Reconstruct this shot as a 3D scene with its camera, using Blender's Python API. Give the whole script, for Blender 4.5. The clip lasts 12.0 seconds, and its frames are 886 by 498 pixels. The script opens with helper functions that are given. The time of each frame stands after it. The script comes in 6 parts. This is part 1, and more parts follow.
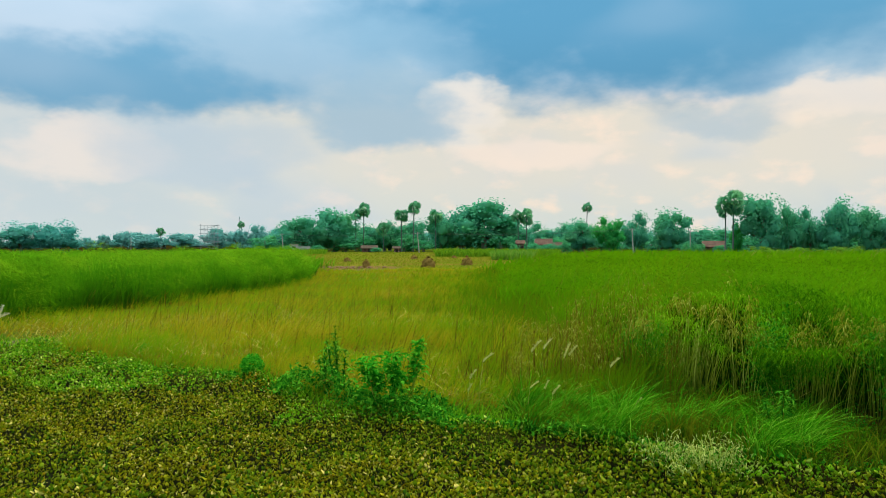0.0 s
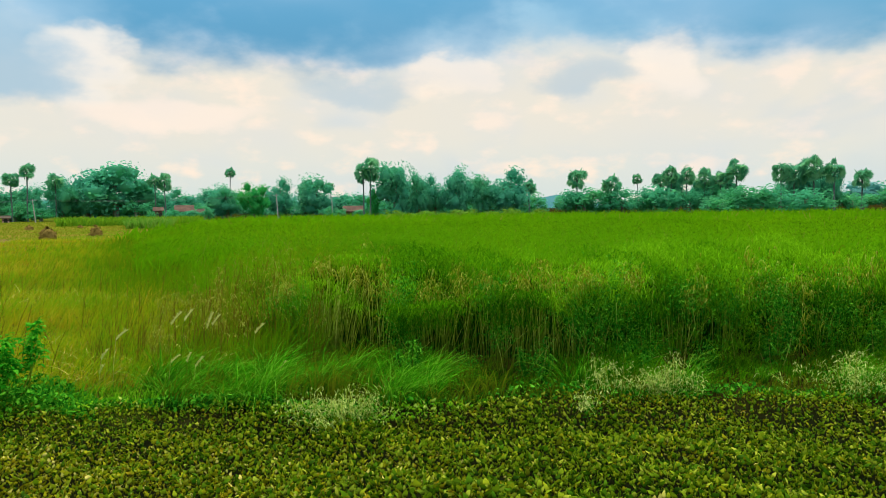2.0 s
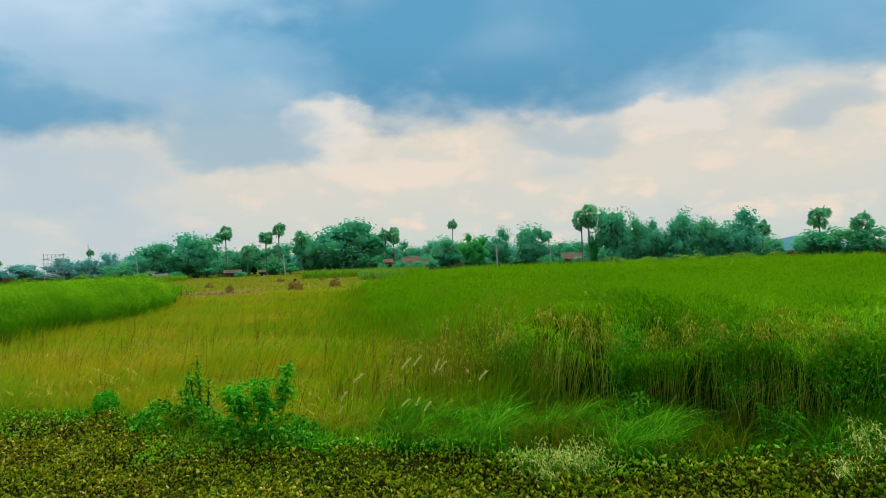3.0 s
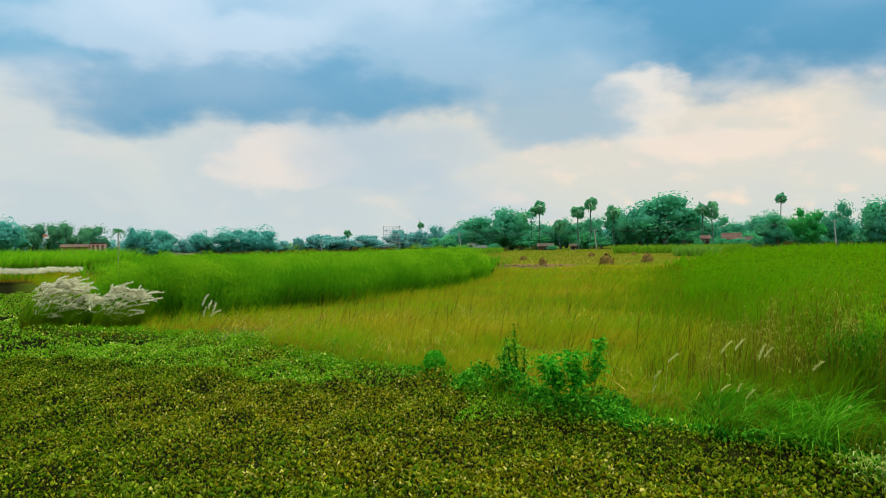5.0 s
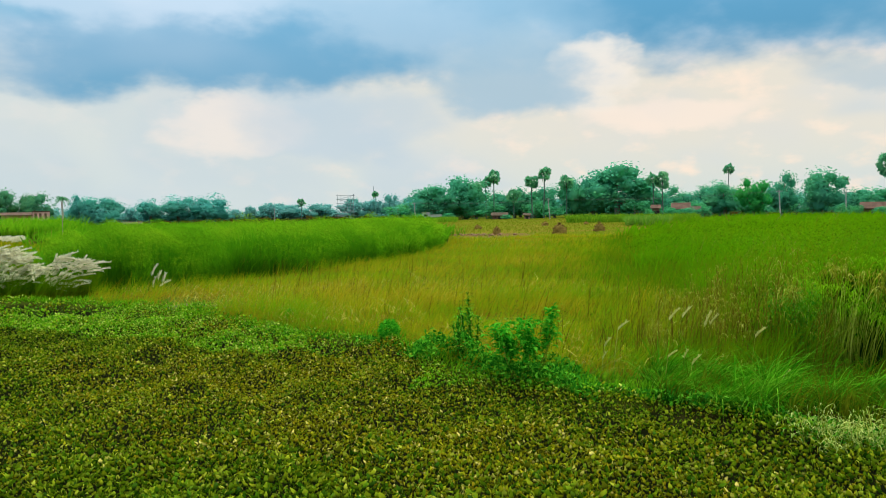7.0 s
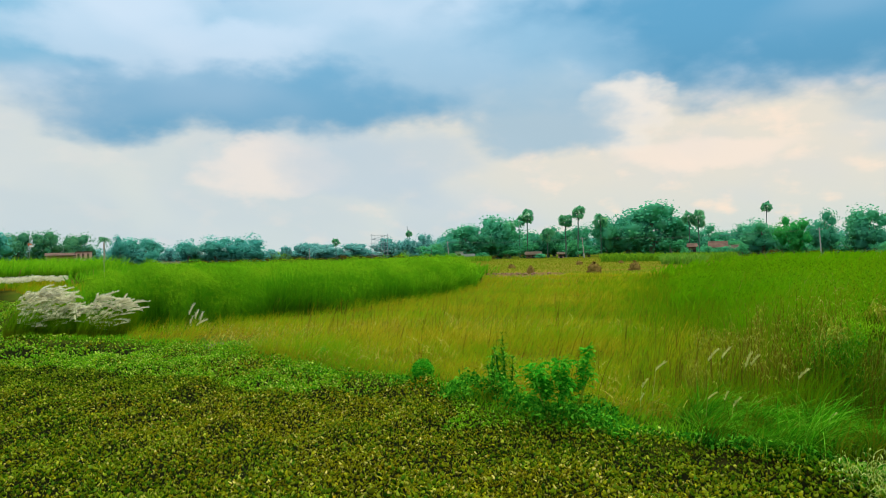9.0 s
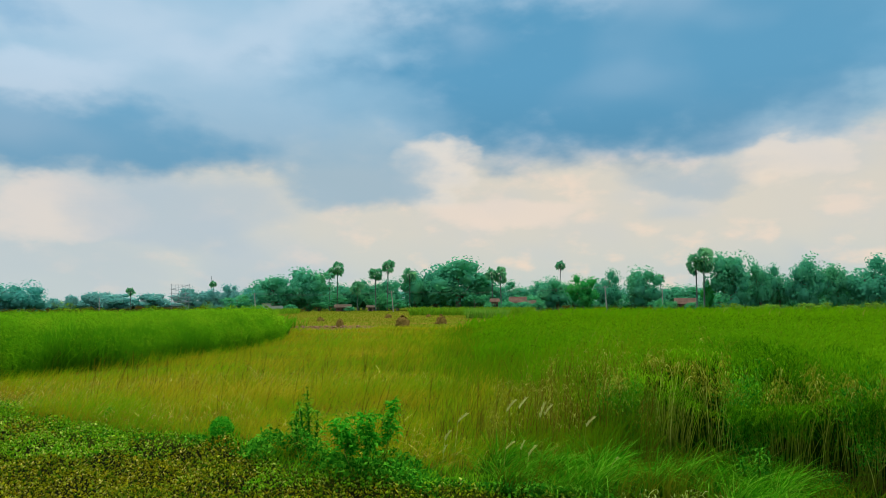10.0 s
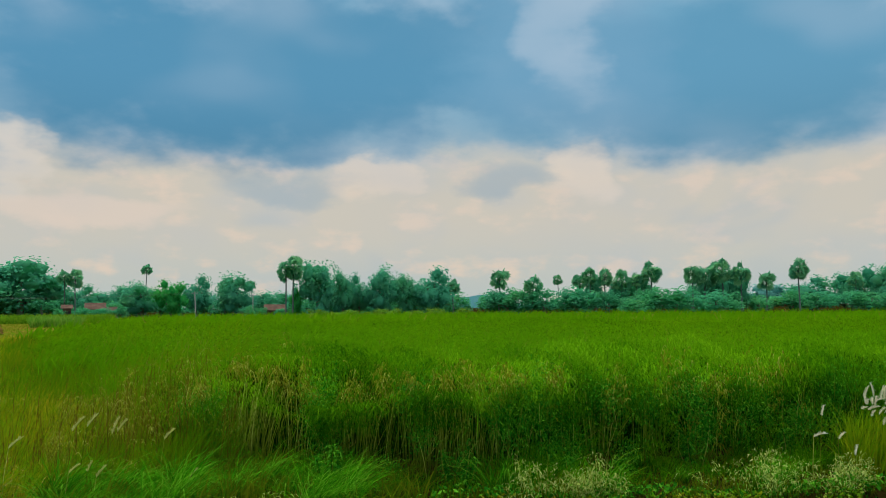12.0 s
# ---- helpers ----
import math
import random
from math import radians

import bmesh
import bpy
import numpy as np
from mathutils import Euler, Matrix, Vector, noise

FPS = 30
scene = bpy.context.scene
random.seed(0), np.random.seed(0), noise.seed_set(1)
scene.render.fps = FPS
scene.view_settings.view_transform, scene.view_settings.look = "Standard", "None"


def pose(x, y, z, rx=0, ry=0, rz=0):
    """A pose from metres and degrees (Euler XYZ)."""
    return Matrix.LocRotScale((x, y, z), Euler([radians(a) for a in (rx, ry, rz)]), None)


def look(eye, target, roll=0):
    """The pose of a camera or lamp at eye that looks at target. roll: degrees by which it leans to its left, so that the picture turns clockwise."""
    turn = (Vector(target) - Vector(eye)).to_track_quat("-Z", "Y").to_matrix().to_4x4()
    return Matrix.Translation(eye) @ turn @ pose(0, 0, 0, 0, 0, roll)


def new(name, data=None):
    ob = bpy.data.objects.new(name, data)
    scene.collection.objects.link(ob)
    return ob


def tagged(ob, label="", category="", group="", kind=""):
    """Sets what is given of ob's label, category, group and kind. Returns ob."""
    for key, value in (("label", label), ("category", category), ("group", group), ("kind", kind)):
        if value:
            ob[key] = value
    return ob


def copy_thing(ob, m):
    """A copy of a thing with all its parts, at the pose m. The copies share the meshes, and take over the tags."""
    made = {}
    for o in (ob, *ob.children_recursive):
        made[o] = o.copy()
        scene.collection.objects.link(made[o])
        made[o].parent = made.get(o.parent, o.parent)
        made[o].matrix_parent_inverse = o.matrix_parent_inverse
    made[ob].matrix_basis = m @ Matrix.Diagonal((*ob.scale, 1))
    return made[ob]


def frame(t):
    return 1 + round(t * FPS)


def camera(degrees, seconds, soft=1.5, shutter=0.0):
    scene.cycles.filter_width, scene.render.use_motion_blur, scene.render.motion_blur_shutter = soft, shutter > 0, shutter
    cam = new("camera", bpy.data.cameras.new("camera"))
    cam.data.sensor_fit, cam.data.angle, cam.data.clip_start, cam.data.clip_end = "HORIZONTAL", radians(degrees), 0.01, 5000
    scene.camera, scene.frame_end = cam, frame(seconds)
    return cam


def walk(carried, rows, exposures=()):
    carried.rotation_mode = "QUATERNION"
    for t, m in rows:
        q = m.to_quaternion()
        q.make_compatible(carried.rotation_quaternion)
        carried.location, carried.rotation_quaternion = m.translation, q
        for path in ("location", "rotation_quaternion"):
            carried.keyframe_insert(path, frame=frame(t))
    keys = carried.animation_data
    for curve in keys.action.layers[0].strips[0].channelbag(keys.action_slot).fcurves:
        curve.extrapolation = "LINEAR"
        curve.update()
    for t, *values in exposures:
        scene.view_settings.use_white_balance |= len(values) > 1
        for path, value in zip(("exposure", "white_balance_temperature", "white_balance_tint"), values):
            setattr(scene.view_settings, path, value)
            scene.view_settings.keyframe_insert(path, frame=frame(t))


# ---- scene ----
# camera: a phone held at arm's length by someone who turns on the spot
cam = camera(61.9, 12.0, soft=0.95)
EYE, ARM = 2.5, 0.11
ROWS = [
    (0.0, -0.00, -0.35, 0.00),
    (0.5, -2.40, -2.54, 0.37),
    (1.0, -10.62, -4.24, 1.33),
    (1.5, -20.78, -5.02, 1.36),
    (2.0, -27.01, -3.18, 0.74),
    (2.5, -22.08, 0.01, 1.81),
    (3.0, -10.21, 0.95, 2.09),
    (3.5, -0.21, 0.10, 1.80),
    (3.7, 3.73, -0.09, 1.36),
    (5.3, 13.93, -0.38, 1.31),
    (5.5, 14.06, -0.44, 1.50),
    (6.0, 12.54, -1.34, 1.36),
    (6.5, 10.51, -2.45, 0.85),
    (6.7, 10.04, -2.84, 0.89),
    (8.3, 12.31, -1.53, 1.71),
    (8.5, 13.21, -0.69, 1.49),
    (9.0, 12.66, 0.26, 1.06),
    (9.5, 4.56, 2.06, 0.37),
    (10.0, -1.99, 4.18, 0.33),
    (10.5, -5.22, 5.55, 0.35),
    (11.0, -12.43, 6.08, 0.35),
    (11.5, -23.61, 5.54, 0.80),
    (12.0, -32.87, 4.46, 0.43),
]
EXPOSURES = [(0.0, 0.0), (0.8, 0.08), (1.5, 0.13), (2.2, 0.12), (3.0, -0.12), (5.5, 0.0), (6.5, 0.05), (8.5, 0.08), (9.0, 0.02), (9.5, -0.08), (10.5, -0.28), (11.2, -0.36), (12.0, -0.40)]
walk(cam, [(t, pose(-math.sin(radians(yaw)) * ARM, (math.cos(radians(yaw)) - 1) * ARM, EYE, 90 + pitch, roll, yaw))
           for t, yaw, pitch, roll in ROWS], EXPOSURES)

# ---- light: an overcast sky with cloud banks, and a weak wide sun behind them ----
SUN_AZ, SUN_EL = 30.0, 66.0
sun = new("sun", bpy.data.lights.new("sun", "SUN"))
sun.data.energy, sun.data.angle, sun.data.color = 1.5, radians(15), (1.0, 0.95, 0.86)
sun.matrix_world = look((0, 0, 50), (-math.sin(radians(SUN_AZ)), -math.cos(radians(SUN_AZ)), 50 - math.tan(radians(SUN_EL))))


def node(tree, kind, ins=(), operation="", interpolation_type="", data_type="", attribute_name=""):
    n = tree.nodes.new(kind)
    if operation:
        n.operation = operation
    if interpolation_type:
        n.interpolation_type = interpolation_type
    if data_type:
        n.data_type = data_type
    if attribute_name:
        n.attribute_name = attribute_name
    for slot, value in dict(ins).items():
        if isinstance(value, bpy.types.NodeSocket):
            tree.links.new(value, n.inputs[slot])
        else:
            n.inputs[slot].default_value = value
    return n


def maths(tree, op, a, b=0.0, c=0.0):
    return node(tree, "ShaderNodeMath", {0: a, 1: b, 2: c}, operation=op).outputs[0]


def ramp01(tree, v, lo, hi):
    return node(tree, "ShaderNodeMapRange", {"Value": v, "From Min": lo, "From Max": hi}, interpolation_type="SMOOTHSTEP").outputs[0]


def blend(tree, fac, a, b):
    n = node(tree, "ShaderNodeMix", {0: fac}, data_type="RGBA")
    for slot, value in ((6, a), (7, b)):
        if isinstance(value, bpy.types.NodeSocket):
            tree.links.new(value, n.inputs[slot])
        else:
            n.inputs[slot].default_value = (*value, 1)
    return n.outputs[2]


def lin(r, g, b):
    """Linear colour from 0 to 255 display values."""
    return tuple(c / 12.92 if c <= 0.04045 else ((c + 0.055) / 1.055) ** 2.4 for c in (r / 255, g / 255, b / 255))


def build_world():
    w = bpy.data.worlds.new("sky")
    scene.world = w
    w.use_nodes = True
    t = w.node_tree
    t.nodes.clear()
    way = node(t, "ShaderNodeTexCoord").outputs["Generated"]
    xyz = node(t, "ShaderNodeSeparateXYZ", {0: way}).outputs
    el = maths(t, "MULTIPLY", maths(t, "ARCSINE", xyz[2]), 57.2958)
    az = maths(t, "MULTIPLY", maths(t, "ARCTAN2", xyz[0], xyz[1]), 57.2958)
    flat = node(t, "ShaderNodeCombineXYZ", {0: maths(t, "MULTIPLY", az, 0.55), 1: el, 2: 0.0}).outputs[0]
    wide = node(t, "ShaderNodeTexNoise", {"Vector": flat, "Scale": 0.16, "Detail": 5.0, "Roughness": 0.55}).outputs["Color"]
    fine = node(t, "ShaderNodeTexNoise", {"Vector": flat, "Scale": 0.5, "Detail": 4.0, "Roughness": 0.5}).outputs["Fac"]
    puff = node(t, "ShaderNodeTexNoise", {"Vector": flat, "Scale": 0.11, "Detail": 3.0, "Roughness": 0.45, "Distortion": 0.6}).outputs["Fac"]
    wxyz = node(t, "ShaderNodeSeparateXYZ", {0: wide}).outputs
    az_w = maths(t, "ADD", az, maths(t, "MULTIPLY_ADD", wxyz[0], 12.0, -6.0))
    el_w = maths(t, "ADD", el, maths(t, "MULTIPLY_ADD", wxyz[1], 7.0, -3.5))

    def mass(a, e, w_, low_, high_, soft):
        dx = maths(t, "DIVIDE", maths(t, "SUBTRACT", az_w, a), w_)
        up = maths(t, "SUBTRACT", el_w, e)
        dy = maths(t, "MAXIMUM", maths(t, "DIVIDE", up, high_), maths(t, "DIVIDE", up, -low_))
        d = maths(t, "ADD", maths(t, "MULTIPLY", dx, dx), maths(t, "MULTIPLY", dy, dy))
        return ramp01(t, maths(t, "ADD", d, maths(t, "MULTIPLY_ADD", fine, 1.2, -0.6)), 0.85 + soft, 0.85 - soft)

    low = blend(t, ramp01(t, el, -1.0, 7.0), lin(206, 219, 217), lin(231, 224, 209))
    low = blend(t, ramp01(t, fine, 0.50, 0.72), low, lin(250, 231, 211))
    low = blend(t, maths(t, "MULTIPLY", ramp01(t, az, 8.0, -35.0), 0.7), low, lin(208, 221, 223))
    low = blend(t, maths(t, "MULTIPLY", ramp01(t, puff, 0.52, 0.66), 0.45), low, lin(190, 208, 218))
    high = blend(t, ramp01(t, puff, 0.40, 0.64), lin(182, 205, 223), lin(119, 176, 206))
    col = blend(t, ramp01(t, el_w, 9.4, 13.6), low, high)
    veil = node(t, "ShaderNodeTexNoise", {"Vector": flat, "Scale": 0.2, "Detail": 3.0, "Roughness": 0.45}).outputs["Fac"]
    col = blend(t, maths(t, "MULTIPLY", ramp01(t, veil, 0.45, 0.75), 0.3), col, lin(200, 214, 226))
    for a, e, w_, low_, high_, rgb, amount, soft in CLOUDS:
        col = blend(t, maths(t, "MULTIPLY", mass(a, e, w_, low_, high_, soft), amount), col, lin(*rgb))
    wisp = node(t, "ShaderNodeTexNoise", {"Vector": flat, "Scale": 0.14, "Detail": 2.0, "Roughness": 0.4}).outputs["Fac"]
    col = blend(t, maths(t, "MULTIPLY", ramp01(t, wisp, 0.46, 0.76), 0.28), col, lin(196, 212, 227))
    nish = node(t, "ShaderNodeTexSky")
    nish.sky_type, nish.sun_disc = "NISHITA", False
    nish.sun_elevation, nish.sun_rotation = radians(SUN_EL), radians(SUN_AZ)
    clear = node(t, "ShaderNodeVectorMath", {0: nish.outputs[0], 3: 0.10}, operation="SCALE").outputs[0]
    col = blend(t, 0.05, col, clear)
    col = blend(t, ramp01(t, el, 27.0, 48.0), col, lin(236, 231, 222))
    # an overcast vault is brighter overhead than near the horizon
    lift = node(t, "ShaderNodeMapRange", {"Value": el, "From Min": 25.0, "From Max": 60.0, "To Min": 1.0, "To Max": 2.1}).outputs[0]
    glow = node(t, "ShaderNodeMapRange", {"Value": el, "From Min": 9.0, "From Max": 18.0, "To Min": 1.0, "To Max": 1.22}, interpolation_type="SMOOTHSTEP").outputs[0]
    bg = node(t, "ShaderNodeBackground", {"Color": col, "Strength": maths(t, "MULTIPLY", lift, glow)})
    out = node(t, "ShaderNodeOutputWorld", {0: bg.outputs[0]})


# cloud banks: azimuth, elevation, half width, reach below and above (degrees), colour, opacity, softness of the rim
CLOUDS = [
    (-14, 18.0, 18, 4.0, 7.0, (171, 200, 221), 0.6, 0.75),
    (-32, 15.6, 14, 1.8, 2.4, (192, 212, 229), 0.7, 0.6),
    (-40, 20.5, 13, 2.4, 4.0, (122, 172, 206), 0.8, 0.6),
    (26, 13.4, 14, 2.2, 4.0, (148, 186, 208), 0.85, 0.6),
    (14, 17.5, 22, 6.8, 6.5, (86, 151, 187), 1.0, 0.66),
    (29, 19.0, 16, 5.4, 6.0, (88, 152, 187), 0.95, 0.66),
    (-12, 14.2, 13, 3.6, 4.0, (143, 184, 209), 0.7, 0.75),
    (-27, 11.2, 16, 2.9, 3.6, (112, 168, 201), 1.0, 0.6),
    (56, 16.2, 15, 5.0, 7.0, (98, 160, 193), 1.0, 0.66),
    (1.2, 9.8, 3.0, 3.0, 3.0, (250, 238, 222), 0.9, 0.55),
    (-4.8, 9.3, 7.4, 2.8, 3.8, (160, 192, 211), 0.85, 0.6),
    (6.5, 6.4, 6.0, 1.2, 1.6, (252, 233, 215), 0.8, 0.5),
    (-26, 6.3, 6.0, 1.8, 2.0, (246, 233, 222), 0.7, 0.5),
    (27.5, 9.6, 2.6, 1.6, 1.6, (253, 236, 216), 0.75, 0.5),
    (21, 8.9, 6.0, 1.1, 1.6, (172, 196, 210), 0.6, 0.8),
    (43.8, 10.0, 3.0, 2.6, 2.6, (253, 237, 219), 0.75, 0.5),
    (37.4, 9.0, 4.2, 1.2, 1.4, (164, 191, 208), 0.55, 0.8),
    (-18, 6.2, 8, 2.0, 2.6, (186, 206, 220), 0.6, 0.75),
    (42.2, 17.0, 9.0, 4.8, 7.5, (112, 166, 198), 1.0, 0.75),
    (42.4, 20.5, 2.8, 4.6, 8.0, (190, 209, 225), 0.5, 0.9),
]
build_world()


# ---- materials ----
def material(name, rough=0.7, spec=0.3):
    m = bpy.data.materials.new(name)
    m.use_nodes = True
    t = m.node_tree
    b = t.nodes["Principled BSDF"]
    b.inputs["Roughness"].default_value = rough
    b.inputs["Specular IOR Level"].default_value = spec
    return m, t, b


def foliage(name, colours, base=None, patch=None, patch_scale=0.4, rough=0.6, spec=0.25, thin=0.3, lo=0.35, hi=0.65):
    """Leaf matter: colours from leaf to leaf, a separate colour at the leaf's foot, and patches of another growth over
    the ground.
    """
    m, t, b = material(name, rough, spec)
    rnd = node(t, "ShaderNodeAttribute", attribute_name="rnd").outputs["Fac"]
    along = node(t, "ShaderNodeAttribute", attribute_name="along").outputs["Fac"]
    r = node(t, "ShaderNodeValToRGB", {0: rnd})
    r.color_ramp.elements[0].color = (*colours[0], 1)
    r.color_ramp.elements[1].color = (*colours[-1], 1)
    for i, c in enumerate(colours[1:-1]):
        e = r.color_ramp.elements.new((i + 1) / (len(colours) - 1))
        e.color = (*c, 1)
    col = r.outputs[0]
    pos = node(t, "ShaderNodeNewGeometry").outputs["Position"]
    if patch:
        n = node(t, "ShaderNodeTexNoise", {"Vector": pos, "Scale": patch_scale, "Detail": 3.0}).outputs["Fac"]
        n = maths(t, "ADD", n, maths(t, "MULTIPLY_ADD", rnd, 0.3, -0.15))
        col = blend(t, ramp01(t, n, lo, hi), col, patch)
    # green growth: foot darkened as shade low down; dry grass: its own foot colour
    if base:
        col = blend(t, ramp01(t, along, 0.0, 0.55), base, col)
    grain = node(t, "ShaderNodeTexNoise", {"Vector": pos, "Scale": 25.0, "Detail": 2.0}).outputs["Fac"]
    hsv = node(t, "ShaderNodeHueSaturation", {"Value": maths(t, "MULTIPLY_ADD", grain, 0.5, 0.75), "Color": col})
    t.links.new(hsv.outputs[0], b.inputs["Base Color"])
    if thin:
        tr = node(t, "ShaderNodeBsdfTranslucent", {"Color": hsv.outputs[0]})
        mix = node(t, "ShaderNodeMixShader", {0: thin, 1: b.outputs[0], 2: tr.outputs[0]})
        t.links.new(mix.outputs[0], t.nodes["Material Output"].inputs[0])
    return m


def plain(name, a, c, scale=3.0, rough=0.8, spec=0.2, bump=0.0, bump_scale=20.0):
    """A mineral or wooden surface with stains at one scale and grain at another."""
    m, t, b = material(name, rough, spec)
    pos = node(t, "ShaderNodeTexCoord").outputs["Object"]
    n1 = node(t, "ShaderNodeTexNoise", {"Vector": pos, "Scale": scale, "Detail": 4.0}).outputs["Fac"]
    n2 = node(t, "ShaderNodeTexNoise", {"Vector": pos, "Scale": scale * 12, "Detail": 3.0}).outputs["Fac"]
    f = maths(t, "ADD", maths(t, "MULTIPLY", n1, 0.7), maths(t, "MULTIPLY", n2, 0.3))
    t.links.new(blend(t, ramp01(t, f, 0.38, 0.62), a, c), b.inputs["Base Color"])
    if bump:
        h = node(t, "ShaderNodeTexNoise", {"Vector": pos, "Scale": bump_scale, "Detail": 4.0}).outputs["Fac"]
        bm_ = node(t, "ShaderNodeBump", {"Strength": bump, "Height": h})
        t.links.new(bm_.outputs[0], b.inputs["Normal"])
    return m


# the palest and darkest tones stand in for glints and shaded gaps between leaves
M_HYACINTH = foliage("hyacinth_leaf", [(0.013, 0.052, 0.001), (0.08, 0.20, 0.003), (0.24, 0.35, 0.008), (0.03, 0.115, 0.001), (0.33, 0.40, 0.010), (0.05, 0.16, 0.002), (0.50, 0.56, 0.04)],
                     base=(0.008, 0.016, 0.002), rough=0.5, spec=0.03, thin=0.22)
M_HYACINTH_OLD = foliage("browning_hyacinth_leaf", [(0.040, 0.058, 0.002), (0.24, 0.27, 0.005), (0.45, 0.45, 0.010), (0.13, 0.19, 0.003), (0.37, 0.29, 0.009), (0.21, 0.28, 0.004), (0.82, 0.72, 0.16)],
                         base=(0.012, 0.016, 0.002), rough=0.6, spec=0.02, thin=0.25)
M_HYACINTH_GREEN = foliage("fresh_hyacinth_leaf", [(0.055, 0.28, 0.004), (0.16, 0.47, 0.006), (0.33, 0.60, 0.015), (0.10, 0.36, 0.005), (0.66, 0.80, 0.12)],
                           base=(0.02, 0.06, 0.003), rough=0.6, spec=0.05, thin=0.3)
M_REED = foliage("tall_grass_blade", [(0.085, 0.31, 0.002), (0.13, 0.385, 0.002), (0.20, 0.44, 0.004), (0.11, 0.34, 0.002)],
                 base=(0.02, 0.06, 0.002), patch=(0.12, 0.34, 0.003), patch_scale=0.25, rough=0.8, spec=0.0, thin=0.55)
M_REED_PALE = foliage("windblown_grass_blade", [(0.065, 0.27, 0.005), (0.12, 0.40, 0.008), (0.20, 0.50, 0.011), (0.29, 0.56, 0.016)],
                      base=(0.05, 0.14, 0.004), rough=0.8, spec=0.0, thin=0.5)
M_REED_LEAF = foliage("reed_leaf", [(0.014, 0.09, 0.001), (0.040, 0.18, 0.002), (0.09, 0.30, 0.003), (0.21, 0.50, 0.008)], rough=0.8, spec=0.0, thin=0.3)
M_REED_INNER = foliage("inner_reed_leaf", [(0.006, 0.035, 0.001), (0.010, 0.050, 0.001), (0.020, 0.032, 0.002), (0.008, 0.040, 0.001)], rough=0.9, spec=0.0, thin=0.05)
M_TASSEL = foliage("dry_hanging_leaf", [(0.60, 0.64, 0.10), (0.13, 0.17, 0.007), (0.40, 0.44, 0.03), (0.10, 0.14, 0.006), (0.26, 0.24, 0.015)], rough=0.9, spec=0.0, thin=0.25)
M_CREEPER = foliage("creeper_leaf", [(0.012, 0.15, 0.008), (0.025, 0.26, 0.012), (0.07, 0.39, 0.018), (0.20, 0.55, 0.03)], rough=0.7, spec=0.0, thin=0.25)
M_REED_DRY = foliage("dry_grass_blade", [(0.20, 0.26, 0.02), (0.33, 0.31, 0.05), (0.14, 0.24, 0.01)], base=(0.12, 0.14, 0.02), rough=0.8, spec=0.0, thin=0.25)
M_STEM = foliage("grass_stem", [(0.035, 0.075, 0.003), (0.30, 0.42, 0.03), (0.10, 0.17, 0.008), (0.56, 0.64, 0.10), (0.06, 0.11, 0.005), (0.18, 0.27, 0.015)], base=(0.065, 0.085, 0.006), rough=0.8, spec=0.0, thin=0.0)
M_STALK = foliage("brown_stalk", [(0.16, 0.10, 0.010), (0.09, 0.07, 0.008), (0.22, 0.17, 0.015)], rough=0.9, spec=0.0, thin=0.0)
M_STRAW = foliage("fallen_straw", [(0.46, 0.42, 0.06), (0.34, 0.28, 0.03), (0.52, 0.50, 0.10)], rough=0.9, spec=0.0, thin=0.1)
M_GOLD = foliage("golden_grass_blade", [(0.23, 0.36, 0.004), (0.45, 0.40, 0.010), (0.28, 0.41, 0.006), (0.56, 0.38, 0.016), (0.70, 0.60, 0.06)],
                 base=(0.35, 0.22, 0.012), patch=(0.17, 0.39, 0.006), patch_scale=0.24, lo=0.44, hi=0.61, rough=0.8, spec=0.0, thin=0.4)
M_MOWN = foliage("mown_grass_blade", [(0.20, 0.25, 0.014), (0.25, 0.24, 0.02), (0.19, 0.26, 0.012), (0.26, 0.21, 0.025)], patch=(0.20, 0.29, 0.014), patch_scale=0.08, rough=0.9, spec=0.0, thin=0.5)
M_TUSSOCK = foliage("lush_grass_blade", [(0.018, 0.14, 0.002), (0.035, 0.23, 0.004), (0.08, 0.36, 0.006), (0.22, 0.54, 0.03), (0.025, 0.18, 0.003), (0.06, 0.31, 0.005)], base=(0.015, 0.09, 0.002), rough=0.7, spec=0.0, thin=0.35)
M_WEED = foliage("weed_leaf", [(0.010, 0.11, 0.005), (0.028, 0.21, 0.009), (0.06, 0.33, 0.014), (0.17, 0.54, 0.03)], base=(0.025, 0.14, 0.005), rough=0.7, spec=0.0, thin=0.3)
M_SHRUB = foliage("shrub_leaf", [(0.018, 0.25, 0.008), (0.04, 0.38, 0.014), (0.14, 0.58, 0.03)], thin=0.4, rough=0.6, spec=0.0)
M_PLUME = foliage("white_plume", [(0.84, 0.84, 0.64), (0.68, 0.66, 0.42), (0.90, 0.90, 0.76)], thin=0.4, rough=0.9, spec=0.0)
M_PLUME_CREAM = foliage("cream_plume", [(0.66, 0.68, 0.20), (0.52, 0.54, 0.13), (0.75, 0.77, 0.30)], thin=0.4, rough=0.9, spec=0.0)
M_FLOWER = foliage("cream_flower", [(0.46, 0.58, 0.13), (0.30, 0.45, 0.07), (0.62, 0.71, 0.22)], thin=0.3, rough=0.8, spec=0.0)
# far trees, palms and hill: distance haze is mixed into these leaf colours
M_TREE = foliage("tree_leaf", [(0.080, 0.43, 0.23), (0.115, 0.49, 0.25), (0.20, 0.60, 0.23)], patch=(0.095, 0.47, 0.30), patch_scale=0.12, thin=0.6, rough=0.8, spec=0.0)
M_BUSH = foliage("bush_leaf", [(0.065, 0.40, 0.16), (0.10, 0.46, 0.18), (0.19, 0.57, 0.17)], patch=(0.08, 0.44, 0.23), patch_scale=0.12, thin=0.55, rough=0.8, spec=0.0)
